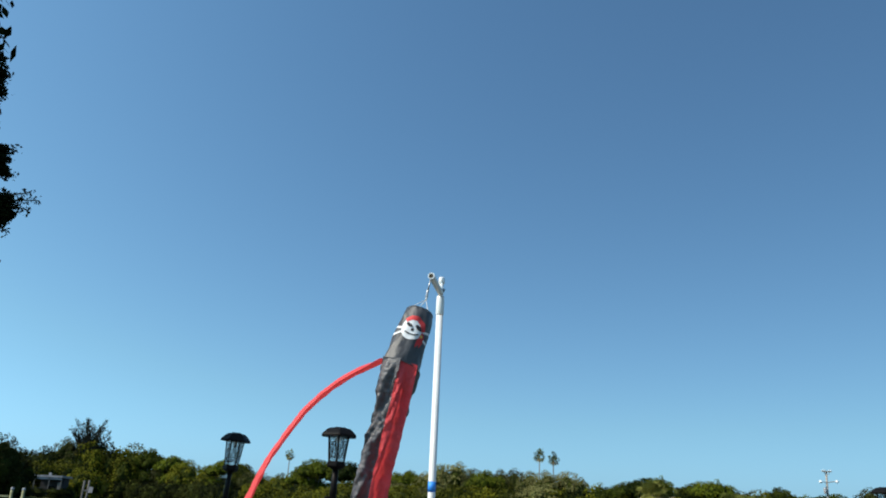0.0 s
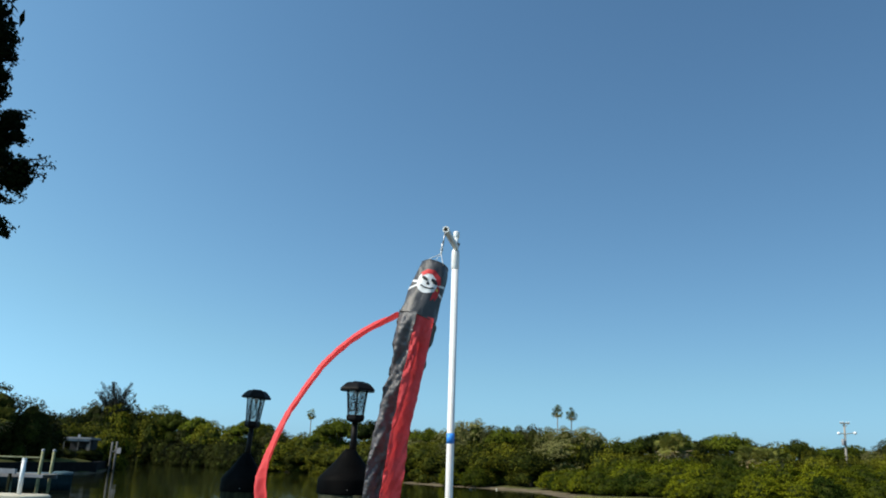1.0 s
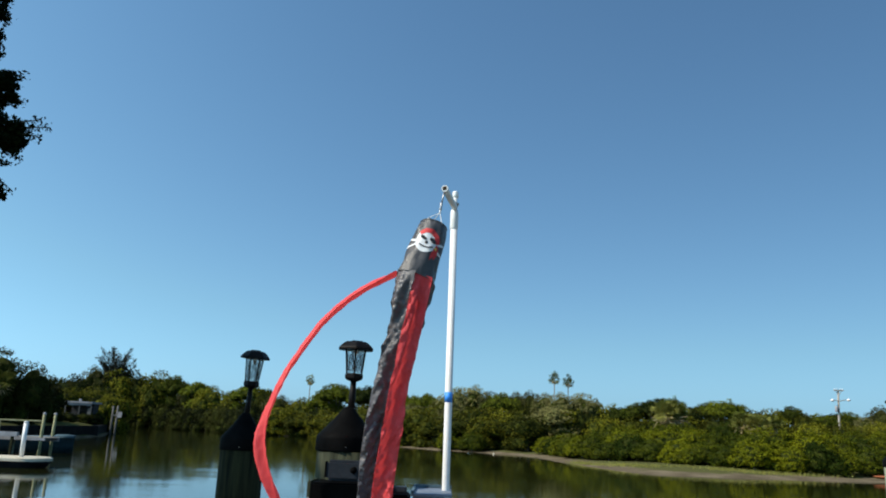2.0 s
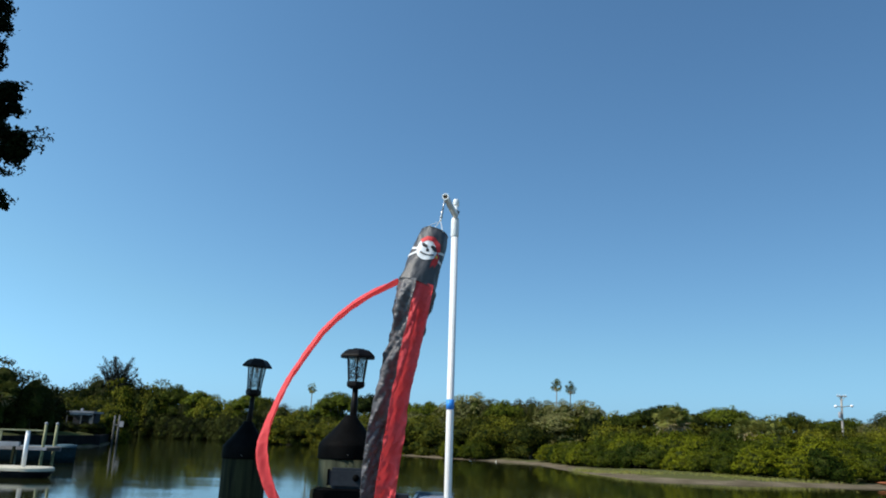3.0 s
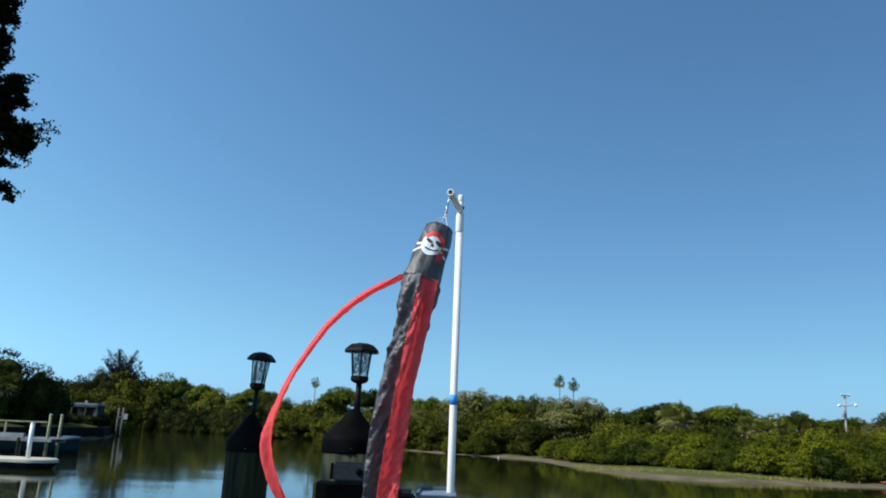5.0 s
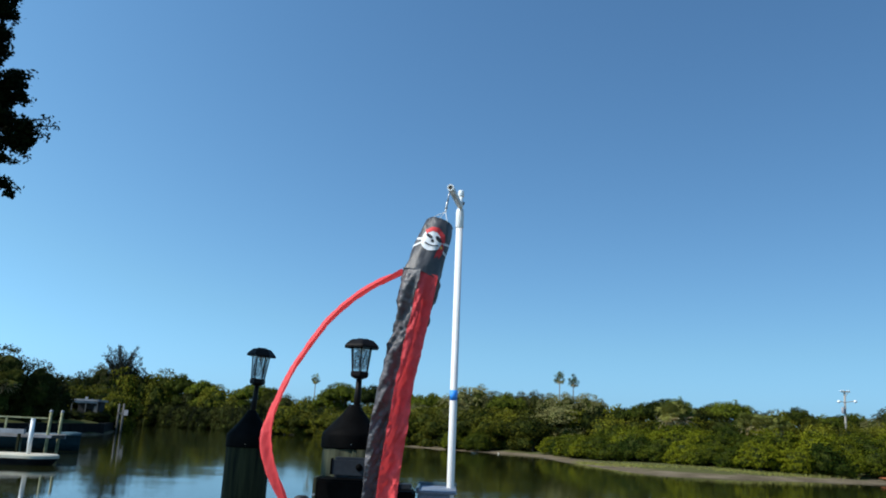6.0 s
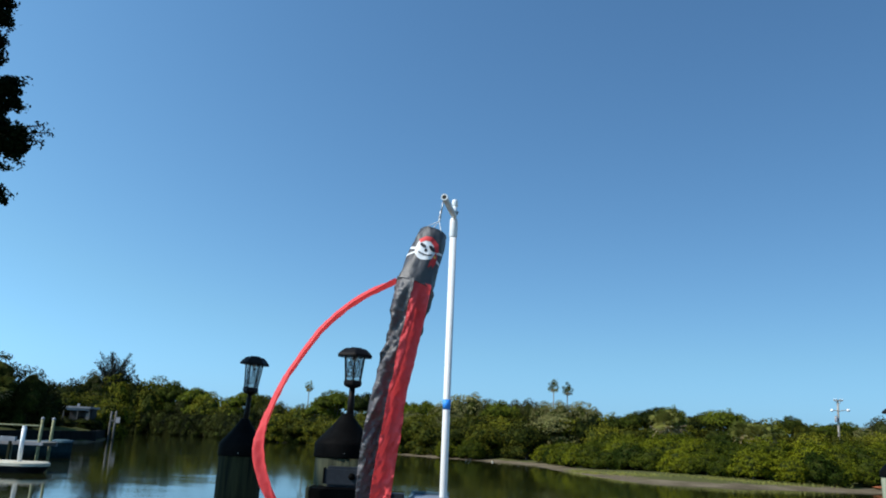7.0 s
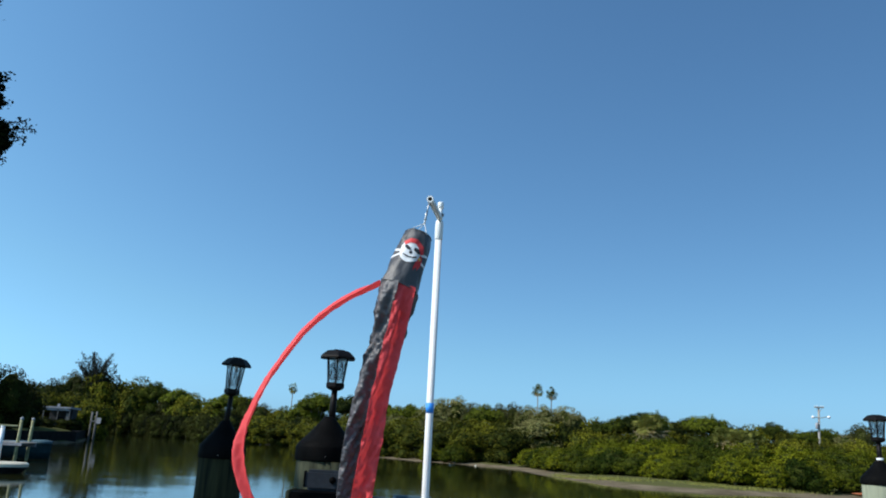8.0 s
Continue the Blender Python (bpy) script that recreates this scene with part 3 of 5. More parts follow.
def along(points, step):
    """Even places along a line, with a little scatter."""
    out = []
    for (ax, ay), (bx, by) in zip(points, points[1:]):
        n = max(1, round(math.hypot(bx - ax, by - ay) / step))
        out += [(ax + (bx - ax) * k / n + rnd.uniform(-0.5, 0.5), ay + (by - ay) * k / n + rnd.uniform(-0.5, 0.5)) for k in range(n)]
    return out


# bright mangroves behind the mud bank
for k, (x, y) in enumerate(along([(11.5, 86), (13.5, 72), (17.5, 67), (21.5, 59.5), (25.3, 58), (28.9, 57.5), (34, 59), (45, 62.7)], 2.2)):
    mangroves.add(k, x + 0.6, y + 0.2, rnd.uniform(0, 360), rnd.uniform(2.0, 2.7), rnd.uniform(3.2, 4.6), "mangroves on the bank")
for k, (x, y) in enumerate(along([(17, 84), (20, 74), (26, 66), (33, 65), (50, 70)], 2.6)):
    mangroves.add(k + 1, x, y, rnd.uniform(0, 360), rnd.uniform(2.9, 3.5), rnd.uniform(4.2, 5.6), "mangroves on the bank")
for k, (x, y) in enumerate(along([(19, 84), (24, 77), (34, 73), (54, 79)], 3.2)):
    mangroves.add(k + 1, x, y, rnd.uniform(0, 360), rnd.uniform(3.4, 4.2), rnd.uniform(4.2, 6.0), "mangroves on the bank")

# far bank: trees standing in the water's edge, shade-dark leaves on the left
for k, (x, y) in enumerate(along([(9.5, 91), (4.5, 94), (-2, 101), (-9, 110), (-12.5, 124), (-25.5, 154), (-40, 163.5), (-50, 178.5), (-71, 197.5), (-92, 203.5), (-94.5, 188), (-61.5, 139), (-54.5, 122)], 4.2)):
    (shaded_trees if x < -36 else overhangs if x < -14 else thickets).add(k, x + (0.5 if y < 106 else -0.6), y + (0.3 if y < 106 else -2.6), rnd.uniform(0, 360), rnd.uniform(4.4, 5.8) * (0.85 + (y - 92) * 0.0034), rnd.uniform(5.5, 7.5), "trees along the far bank")
for k, (x, y) in enumerate(along([(14, 100), (4, 104), (-4, 116), (-9, 136), (-24, 164), (-44, 180), (-66, 203), (-100, 211)], 5.0)):
    (olives if k % 3 == 0 else thickets).add(k, x, y, rnd.uniform(0, 360), rnd.uniform(5.6, 6.8) * (0.9 + (y - 100) * 0.003), rnd.uniform(6.0, 8.0), "trees along the far bank")

# tree line, tree by tree: kind, x, y, top, width
FAR_LINE = """shade -46.2 78 9.0 5.9; shade -43.7 80 7.7 4.8; shade -46.2 88 6.6 4.0; shade -49.1 78 8.5 5.3; thicket -80 207 11 13; thicket -71 206 10 13; olive -92.4 199 15.5 8.9; thicket -94.9 194 12.6 10.1; thicket -87.1 201 14.6 10.3
thicket -82.2 201 14.5 8.9; thicket -75.7 200 14.7 10.3; oak -71.1 199 13.7 7.4; oak -63 194 11.9 8.5; thicket -58.1 189 10.8 8.4; olive -64.4 196 11.1 8.4; oak -45.1 175 10.8 9.1
thicket -50.3 182 9.5 8.0; thicket -41 172 9.8 6.4; olive -36.3 168 8.5 7.5; thicket -30.7 163 7.9 7.3; oak -25 156 8.9 6.8; oak -21.7 152 10.6 7.9"""
MIDDLE_LINE = """oak -17.7 150 9.8 4.5; oak -15.1 148 10.2 6.7; oak -11.9 148 9.0 4.5; oak -8.7 142 9.1 4.7; oak -5.8 140 8.4 4.2; oak -3.3 138 8.7 4.2; olive -0.6 136 8.5 4.1
olive 1.9 121 9.0 4.6; olive 4.6 122 9.6 6.5; olive 6.8 118 8.5 3.9; oak 8.2 111 8.0 5.0; olive 10.8 115 8.4 3.5; olive 12.4 112 8.5 4.2; olive 14.4 110 8.1 4.2
olive 16.5 108 8.2 5.7; olive 19.2 108 8.2 4.9"""
BANK_LINE = """olive 20.7 106 7.4 4.0; thicket 21.2 98 6.4 4.4; oak 21.8 94 6.0 4.3; oak 23.4 92 6.5 4.9; oak 24.6 89 6.9 4.0; oak 26.3 89 7.1 3.4; thicket 28.6 90 6.1 4.8
oak 32.9 96 6.9 4.4; oak 33.2 91 7.1 5.0; oak 35.3 92 6.5 2.8; thicket 35.9 89 6.0 4.0; thicket 37.8 89 6.2 4.7; oak 42.1 93 6.8 3.9; thicket 42 90 6.0 2.7
oak 46.7 96 6.1 4.4; oak 54.9 108 6.7 5.7; oak 56.5 108 7.0 4.1; olive 54.8 100 6.1 3.8; olive 56.9 100 7.6 4.5"""
for k, row in enumerate("\n".join((FAR_LINE, MIDDLE_LINE, BANK_LINE)).replace("\n", ";").split(";")):
    kind, x, y, top, wide = row.split()
    {"oak": oaks, "olive": olives, "thicket": thickets, "shade": shaded_trees}[kind].add(k, float(x), float(y), rnd.uniform(0, 360), float(top), float(wide) * 1.12, "trees of the tree line")

for k, (x, y, top) in enumerate([(22.9, 80, 6.3), (24.0, 80.5, 6.5), (30.7, 78, 5.4), (31.6, 77, 5.1), (33.0, 79, 5.3), (-45.3, 76.5, 6.8)]):
    sabals.add(k, x, y, 70 * k, top, 3.4, "cabbage palms")
for k, (x, y, top) in enumerate([(-34.1, 190, 14.9), (20.06, 140, 13.8), (22.46, 140, 13.4)]):
    tall_palms.add(k, x, y, 30 * x, top, 2.2 if x > 0 else 2.6, "tall palms")

pine = casuarina(22.3, 6.0)
pine.matrix_world = pose(-88.6, 202, ground_z(-88.6, 202), 0, 0, 40)

# low bushes at the corner of the bank
for k, (x, y) in enumerate([(3.4, 92.2), (0.6, 95.2)]):
    mangroves.add(k, x, y, 60 * k, 2.3, 3.6, "mangroves on the bank")

# low ground behind the bank
for k, (x, y) in enumerate([(10, 103), (13, 102), (16, 100), (19, 99), (17, 104), (7, 105)]):
    thickets.add(k, x, y, 80 * k, 6.0 - 0.2 * (k % 3), 6.0, "thicket behind the mangroves")
for k, (x, y) in enumerate(along([(19, 90), (30, 86), (44, 86), (62, 90)], 3.2)):
    thickets.add(k, x, y, rnd.uniform(0, 360), rnd.uniform(4.4, 5.2), 5.5, "thicket behind the mangroves")
for k, (x, y) in enumerate(along([(24, 104), (44, 102), (70, 104)], 4.4)):
    thickets.add(k, x, y, rnd.uniform(0, 360), rnd.uniform(5.4, 6.0), 6.5, "thicket behind the mangroves")

# left bank: trees over the lawn, the nearer ones in shade-dark leaves
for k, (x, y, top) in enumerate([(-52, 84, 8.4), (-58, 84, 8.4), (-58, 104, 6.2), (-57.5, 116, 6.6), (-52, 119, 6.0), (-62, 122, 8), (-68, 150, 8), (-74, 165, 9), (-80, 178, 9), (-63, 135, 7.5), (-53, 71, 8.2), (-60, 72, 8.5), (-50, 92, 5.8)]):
    (shaded_trees if y < 110 else thickets).add(k, x, y, 50 * k, top, 7.0, "trees on the lawn bank")

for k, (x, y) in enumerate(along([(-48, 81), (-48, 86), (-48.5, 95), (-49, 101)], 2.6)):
    shaded_trees.add(k, x, y, rnd.uniform(0, 360), rnd.uniform(4.0, 5.6) if y < 92 else 2.8, 5.0 if y < 92 else 3.0, "trees on the lawn bank")
for k, (x, y) in enumerate(along([(-50, 108), (-52, 114), (-57, 128)], 2.2)):
    thickets.add(k, x - 0.2, y, rnd.uniform(0, 360), 2.8 if y < 113 else 3.4, 3.4, "trees on the lawn bank")

# bare dead branches at the water's edge
snag = thing("dead_tree", (-19.6, 139.5, -0.3), label="bare pale grey dead branches at the water's edge", category="tree")
rs = random.Random(9)
part("trunk", rod([(0, 0, 0), (0.3, 0, 1.6), (0.2, 0, 3.0)], [0.14, 0.1, 0.06], 7), DEAD_WOOD, snag, smooth=True)
for k in range(16):
    a, up, long = rs.uniform(0, 6.28), rs.uniform(0.1, 0.9), rs.uniform(1.4, 3.2)
    p0 = Vector((0.25, 0, rs.uniform(1.4, 3.0)))
    p1 = p0 + Vector((math.cos(a), 0.4 * math.sin(a), up)) * long * 0.5
    p2 = p1 + Vector((math.cos(a) + rs.uniform(-0.5, 0.5), 0.3 * math.sin(a), up + rs.uniform(-0.4, 0.3))) * long * 0.5
    part("branch", rod([p0, p1, p2], [0.055, 0.045, 0.02], 6), DEAD_WOOD, snag, smooth=True)

# seawall of the left bank
WALL = [(-38, 28), (-38, 52), (-41, 74), (-44, 97), (-52, 118)]
wv, wf = [], []
for x, y in WALL:
    wv += [(x + 0.3, y, -1.2), (x + 0.3, y, 1.3), (x - 0.25, y, 1.3), (x - 0.25, y, -1.2)]
for k in range(len(WALL) - 1):
    for j in range(4):
        wf.append((4 * k + j, 4 * k + (j + 1) % 4, 4 * k + 4 + (j + 1) % 4, 4 * k + 4 + j))
tagged(part_data("seawall", wv, wf, [SEAWALL]), "dark stained concrete seawall along the lawn", "seawall", kind="structure")

# grass tufts at the top of the mud bank
rg = np.random.default_rng(11)
gv, gf = [], []
for (ax, ay), (bx, by) in zip([(11.6, 68), (13.6, 62), (18, 59.5), (22, 56.6)], [(13.6, 62), (18, 59.5), (22, 56.6), (29, 57.4)]):
    for k in range(int(260 * math.hypot(bx - ax, by - ay))):
        u = rg.random()
        x, y = ax + (bx - ax) * u + rg.normal() * 0.5, ay + (by - ay) * u + rg.normal() * 0.9
        z = ground_z(x, y) if k % 12 == 0 else z
        a, h, w = rg.uniform(0, 6.28), rg.uniform(0.05, 0.16), rg.uniform(0.012, 0.03)
        b = len(gv)
        gv += [(x - w * math.cos(a), y - w * math.sin(a), z - 0.1), (x + w * math.cos(a), y + w * math.sin(a), z - 0.1), (x + rg.normal() * 0.08, y + rg.normal() * 0.08, z + h)]
        gf.append((b, b + 1, b + 2))
tagged(part_data("bank_grass", gv, gf, [GRASS_LEAF]), "dry yellow-green grass along the mud bank", "grass", kind="stuff")


# ---- the near oak, its crown reaching over from the side ----
near_oak = thing("oak_tree", (-9.6, 4.6, ground_z(-9.6, 4.6) - 0.1), label="large dark oak reaching out over the shore", category="tree")
OX, OY, OZ = near_oak.matrix_world.translation
edge = [(-5.57, 8.0, 7.26, 0.16), (-5.5, 8.0, 7.04, 0.13), (-5.5, 8.0, 6.74, 0.12), (-5.49, 8.0, 6.52, 0.1), (-5.27, 8.0, 6.12, 0.16), (-5.22, 8.0, 6.2, 0.09), (-5.14, 8.0, 5.93, 0.09),
        (-5.34, 8.0, 5.91, 0.14), (-5.32, 8.0, 5.66, 0.17), (-5.06, 8.0, 5.56, 0.14), (-5.11, 8.0, 5.39, 0.16), (-4.97, 8.0, 5.42, 0.09), (-5.22, 8.0, 5.18, 0.08), (-5.14, 8.0, 4.88, 0.09), (-5.06, 8.0, 4.76, 0.06),
        (-5.7, 8.0, 7.07, 0.2), (-5.61, 8.0, 6.47, 0.17), (-5.53, 8.0, 5.97, 0.21), (-5.46, 8.0, 5.41, 0.21), (-5.33, 8.0, 4.94, 0.13), (-5.85, 8.1, 6.7, 0.3), (-5.8, 8.1, 5.6, 0.3), (-6.0, 8.1, 7.6, 0.35)]
fine_blobs = [((x - OX, y - OY, z - OZ), (r, r, r * 0.9)) for x, y, z, r in edge]
mass = [(-7.0, 8.4, 6.3, 1.1), (-7.2, 8.2, 8.2, 1.3), (-8.4, 7.9, 9.6, 1.9), (-8.5, 7.5, 6.8, 1.6), (-9.2, 5.5, 8.6, 2.0), (-10.5, 3.0, 7.5, 2.0), (-11.5, 6.5, 7.2, 2.0),
        # unseen lobes, added where they block the sun from the first two pilings
        (-6.7, 3.7, 7.6, 1.15), (-6.5, 4.4, 6.6, 1.1), (-6.4, 3.1, 6.9, 0.8), (-7.6, 4.6, 8.6, 1.3), (-8.2, 2.4, 6.4, 1.2), (-6.6, 5.9, 7.6, 0.9), (-6.75, 2.15, 7.1, 0.85), (-7.5, 3.2, 7.2, 1.0), (-6.9, 2.7, 6.4, 0.9)]
mass_blobs = [((x - OX, y - OY, z - OZ), (r, r, r * 0.85)) for x, y, z, r in mass]
rng = np.random.default_rng(3)
v1, f1 = leaf_cloud(fine_blobs, 1900, 0.029, rng, 0.5, 0.3)
v2, f2 = leaf_cloud(mass_blobs, 60, 0.11, rng, 0.55, 0.4)
# twigs with leaves that stand out of the outline
twigs = [((-5.1, 8.0, 5.55), (-4.63, 8.0, 5.60)), ((-5.1, 8.0, 5.6), (-4.72, 7.95, 5.67)), ((-5.0, 8.0, 5.5), (-4.74, 8.0, 5.48)), ((-5.15, 8.0, 5.35), (-4.92, 8.0, 5.2)), ((-5.3, 8.0, 6.2), (-5.05, 8.0, 6.22)), ((-5.5, 8.0, 7.0), (-5.32, 8.0, 6.95)),
         ((-5.5, 8.0, 6.55), (-5.34, 8.0, 6.5)), ((-5.2, 8.0, 4.9), (-4.98, 8.0, 4.82)), ((-5.3, 8.0, 5.25), (-5.0, 8.0, 5.12)), ((-5.6, 8.0, 7.3), (-5.36, 8.0, 7.2)), ((-5.25, 8.0, 5.95), (-5.02, 8.0, 5.9))]
v3, f3, n0 = [], [], 0
for a, b in twigs:
    a, b = np.array(a) - (OX, OY, OZ), np.array(b) - (OX, OY, OZ)
    part("twig", rod([tuple(a + (a - b) * 0.8), tuple((a + b) / 2 + [0, 0, 0.02]), tuple(b)], [0.016, 0.01, 0.004], 5), BARK, near_oak, smooth=True)
    for u in np.linspace(0.05, 1.0, 70):
        p = a + (b - a) * u + rng.normal(size=3) * 0.034
        t = rng.normal(size=3)
        t /= np.linalg.norm(t)
        e = np.cross(t, rng.normal(size=3))
        e /= np.linalg.norm(e)
        s = rng.uniform(0.016, 0.034)
        q = len(v3)
        v3 += [p - t * s, p - e * s * 0.5, p + t * s, p + e * s * 0.5]
        f3.append((q, q + 1, q + 2, q + 3))
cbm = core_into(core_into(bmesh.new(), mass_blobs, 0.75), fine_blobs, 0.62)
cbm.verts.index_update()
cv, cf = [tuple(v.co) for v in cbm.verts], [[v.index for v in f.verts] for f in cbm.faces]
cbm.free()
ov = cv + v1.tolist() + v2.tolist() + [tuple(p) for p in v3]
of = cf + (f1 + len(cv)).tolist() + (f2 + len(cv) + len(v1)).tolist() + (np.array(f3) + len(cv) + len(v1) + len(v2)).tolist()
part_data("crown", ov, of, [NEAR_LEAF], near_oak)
tbm = rod([(0, 0, 0), (0.1, 0.1, 1.5), (0.2, 0.1, 3.2), (0.3, 0.2, 5.5)], [0.42, 0.34, 0.28, 0.15], 12)
for x, y, z, r in mass:
    rod_into(tbm, [(0.15, 0.1, 2.6), ((x - OX) * 0.5, (y - OY) * 0.5, 3.2 + (z - OZ - 3.2) * 0.5), (x - OX, y - OY, z - OZ)], [0.16, 0.1, 0.03], 7)
rod_into(tbm, [(-7.2 - OX, 8.3 - OY, 6.2 - OZ), (-6.0 - OX, 8.1 - OY, 6.0 - OZ), (-5.4 - OX, 8.0 - OY, 5.6 - OZ)], [0.07, 0.04, 0.012], 6)
part("trunk", tbm, BARK, near_oak, smooth=True)


# ---- dock under the camera ----
dock = tagged(new("dock"), "weathered plank dock over the water", "dock", kind="structure")
for k, x in enumerate((-2.2, 0.0, 2.2, 4.1)):
    part("stringer", box(x - 0.05, x + 0.05, -2.2, 5.6, 0.53, 0.76), PLANK, dock)
    for y in (1.8, 5.3):
        part("dock_leg", lathe([(0.09, -1.3), (0.09, 0.56)], 12, 0.05, k, x, y), PILING_WOOD, dock)
plank_mesh = None
for k in range(50):
    y = -2.1 + 0.152 * k
    if plank_mesh is None:
        first_plank = part("plank", box(-2.5, 4.5, -0.07, 0.07, 0, 0.038, 0.004), PLANK, dock)
        plank_mesh = first_plank.data
        ob = first_plank
    else:
        ob = new("plank", plank_mesh)
        ob.parent = dock
    ob.location = (0, y, 0.762)
DECK = 0.8


# ---- pilings with caps and lamps ----
def piling(x, y, top, radius, shoulder, apex, seed, wood, label):
    root = thing("piling", (x, y, 0), label=label, category="piling", group="dock pilings")
    post = lathe([(radius * 1.06, -1.4), (radius * 1.05, 0.2), (radius * 1.02, 1.2), (radius, 1.8), (radius * 0.98, shoulder - 0.012)], 40, 0.06, seed)
    part("post", post, wood, root, smooth=True)
    r = radius * 1.02
    prof = [(r, top), (r * 1.015, top + 0.006), (r * 1.0, shoulder - 0.008), (r * 0.985, shoulder)]
    for k in range(1, 9):
        u = k / 8
        prof.append((r * 0.965 * (1 - u) + 0.024 * u - 0.006 * math.sin(math.pi * u), shoulder + 0.006 + (apex - shoulder - 0.006) * u))
    cap = part("cap", lathe(prof, 40, 0.02, seed), BLACK_PLASTIC, root, "black plastic cone cap", smooth=True)
    for k in range(2):
        a = radians(-84 + 180 * k)
        n = Vector((math.cos(a), math.sin(a), 0))
        q = n * r + Vector((0, 0, top + 0.022))
        part("nail", rod([q - n * 0.004, q + n * 0.004], 0.002, 8), STEEL, cap, "small nail head")
    return root


def hexagon(r, z, sides=6, turn=0.0):
    return [(r * math.cos(2 * math.pi * k / sides + turn), r * math.sin(2 * math.pi * k / sides + turn), z) for k in range(sides)]


def hex_stack(rings, sides=6, turn=0.0, bevel=0.0):
    bm = bmesh.new()
    made = [[bm.verts.new(p) for p in hexagon(r, z, sides, turn)] for r, z in rings]
    for a, b in zip(made, made[1:]):
        for k in range(sides):
            bm.faces.new((a[k], a[(k + 1) % sides], b[(k + 1) % sides], b[k]))
    bm.faces.new(made[0][::-1])
    bm.faces.new(made[-1])
    if bevel:
        bmesh.ops.bevel(bm, geom=list(bm.edges), offset=bevel, segments=2, affect="EDGES")
    return bm


def solar_lamp(label):
    """A lantern 0.32 m high on a thin stem; base at z 0, brim 0.19 wide."""
    root = thing("solar_lamp", label=label, category="lamp", group="piling lamps")
    part("stem", rod([(0, 0, -0.03), (0, 0, 0.05), (0, 0, 0.13)], [0.019, 0.016, 0.014], 14), LAMP_BLACK, root, smooth=True)
    part("base", hex_stack([(0.02, 0.125), (0.045, 0.135), (0.05, 0.142), (0.05, 0.158), (0.043, 0.162)], 6, 0.3, 0.002), LAMP_BLACK, root)
    low, high = hexagon(0.041, 0.160, 6, 0.3), hexagon(0.055, 0.282, 6, 0.3)
    for k in range(6):
        part("rib", rod([low[k], high[k]], 0.0042, 6), LAMP_BLACK, root)
        a, b, c, d = (Vector(p) * Vector((0.94, 0.94, 1)) for p in (low[k], low[(k + 1) % 6], high[(k + 1) % 6], high[k]))
        bm = bmesh.new()
        inward = Vector(((a + b).x, (a + b).y, 0)).normalized() * -0.002
        vs = [bm.verts.new(p) for p in (a, b, c, d, a + inward, b + inward, c + inward, d + inward)]
        for q in ((0, 1, 2, 3), (7, 6, 5, 4), (0, 4, 5, 1), (1, 5, 6, 2), (2, 6, 7, 3), (3, 7, 4, 0)):
            bm.faces.new([vs[i] for i in q])
        pane = part("pane", bm, GLASS, root, "wavy clear glass pane")
        pane.visible_shadow = False
        # curled wire behind the pane
        mid, wide, tall = (a + b + c + d) / 4, (b - a) * 0.36, (d - a) * 0.36
        curl = [mid + wide * math.cos(s * 1.7 + k) * 0.9 + tall * math.sin(s * 1.15 + 2 * k) + inward * 2 for s in np.linspace(0, 6.2, 22)]
        part("scroll", rod(curl, 0.0016, 5), LAMP_BLACK, pane, smooth=True)
        ripple = [mid + wide * math.sin(s * 2.3 + 2 * k) + tall * (s / 3.4 - 0.95) + inward * 2.4 for s in np.linspace(0, 6.4, 26)]
        part("scroll", rod(ripple, 0.0013, 5), LAMP_BLACK, pane, smooth=True)
    hood = part("roof", hex_stack([(0.05, 0.278), (0.094, 0.276), (0.097, 0.279), (0.095, 0.285), (0.072, 0.306), (0.056, 0.316), (0.03, 0.319)], 6, 0.3, 0.003), LAMP_BLACK, root, "black six-sided lamp hood")
    part("solar_panel", box(-0.026, 0.026, -0.026, 0.026, 0.318, 0.3215, 0.001), SOLAR, hood, "dark blue solar panel")
    part("bulb", rod([(0, 0, 0.277), (0, 0, 0.262), (0, 0, 0.25)], [0.01, 0.012, 0.004], 10), LAMP_WHITE, hood, "small white bulb", True)
    return root


# the oak's shade on the first two is also in their wood colour
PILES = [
    (-1.268, 4.9, 2.235, 0.138, 2.312, 2.465, DARK_PILING, "piling coloured dark for shade, black cone cap, yellow-green streaks"),
    (-0.462, 3.7, 2.290, 0.143, 2.358, 2.495, SHADED_PILING, "weathered piling coloured darker for shade, black cone cap, beside the lift motor"),
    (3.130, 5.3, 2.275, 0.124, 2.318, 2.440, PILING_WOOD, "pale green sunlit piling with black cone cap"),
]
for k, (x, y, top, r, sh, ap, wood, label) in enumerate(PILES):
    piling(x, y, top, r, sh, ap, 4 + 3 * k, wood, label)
lamp = solar_lamp("black solar lantern on a piling cap")
lamp_places = [(-1.262, 4.9, 2.462, 1.25, 3.2), (-0.450, 3.7, 2.493, 1.0, 0.8), (3.135, 5.3, 2.437, 0.96, 0.3)]
for k, (x, y, z, s, lean) in enumerate(lamp_places):
    ob = lamp if k == 0 else copy_thing(lamp, pose(x, y, z))
    ob.matrix_world = pose(x, y, z, 0, lean, 0) @ pose(0, 0, 0, 0, 0, 20 * k) @ Matrix.Diagonal((1, 1, s, 1))

collar = thing("lamp_collar", (3.135, 5.3, 2.437), label="white plastic collar at the foot of a lamp stem", category="collar")
part("ring", lathe([(0.02, 0.0), (0.022, 0.003), (0.022, 0.014), (0.0175, 0.017)], 20), PVC, collar, smooth=True)

# lift motor on the second piling
motor = thing("boat_lift_motor", (-0.46, 3.5, 2.0), label="dark boat lift motor housing with grey cover on a piling", category="motor")
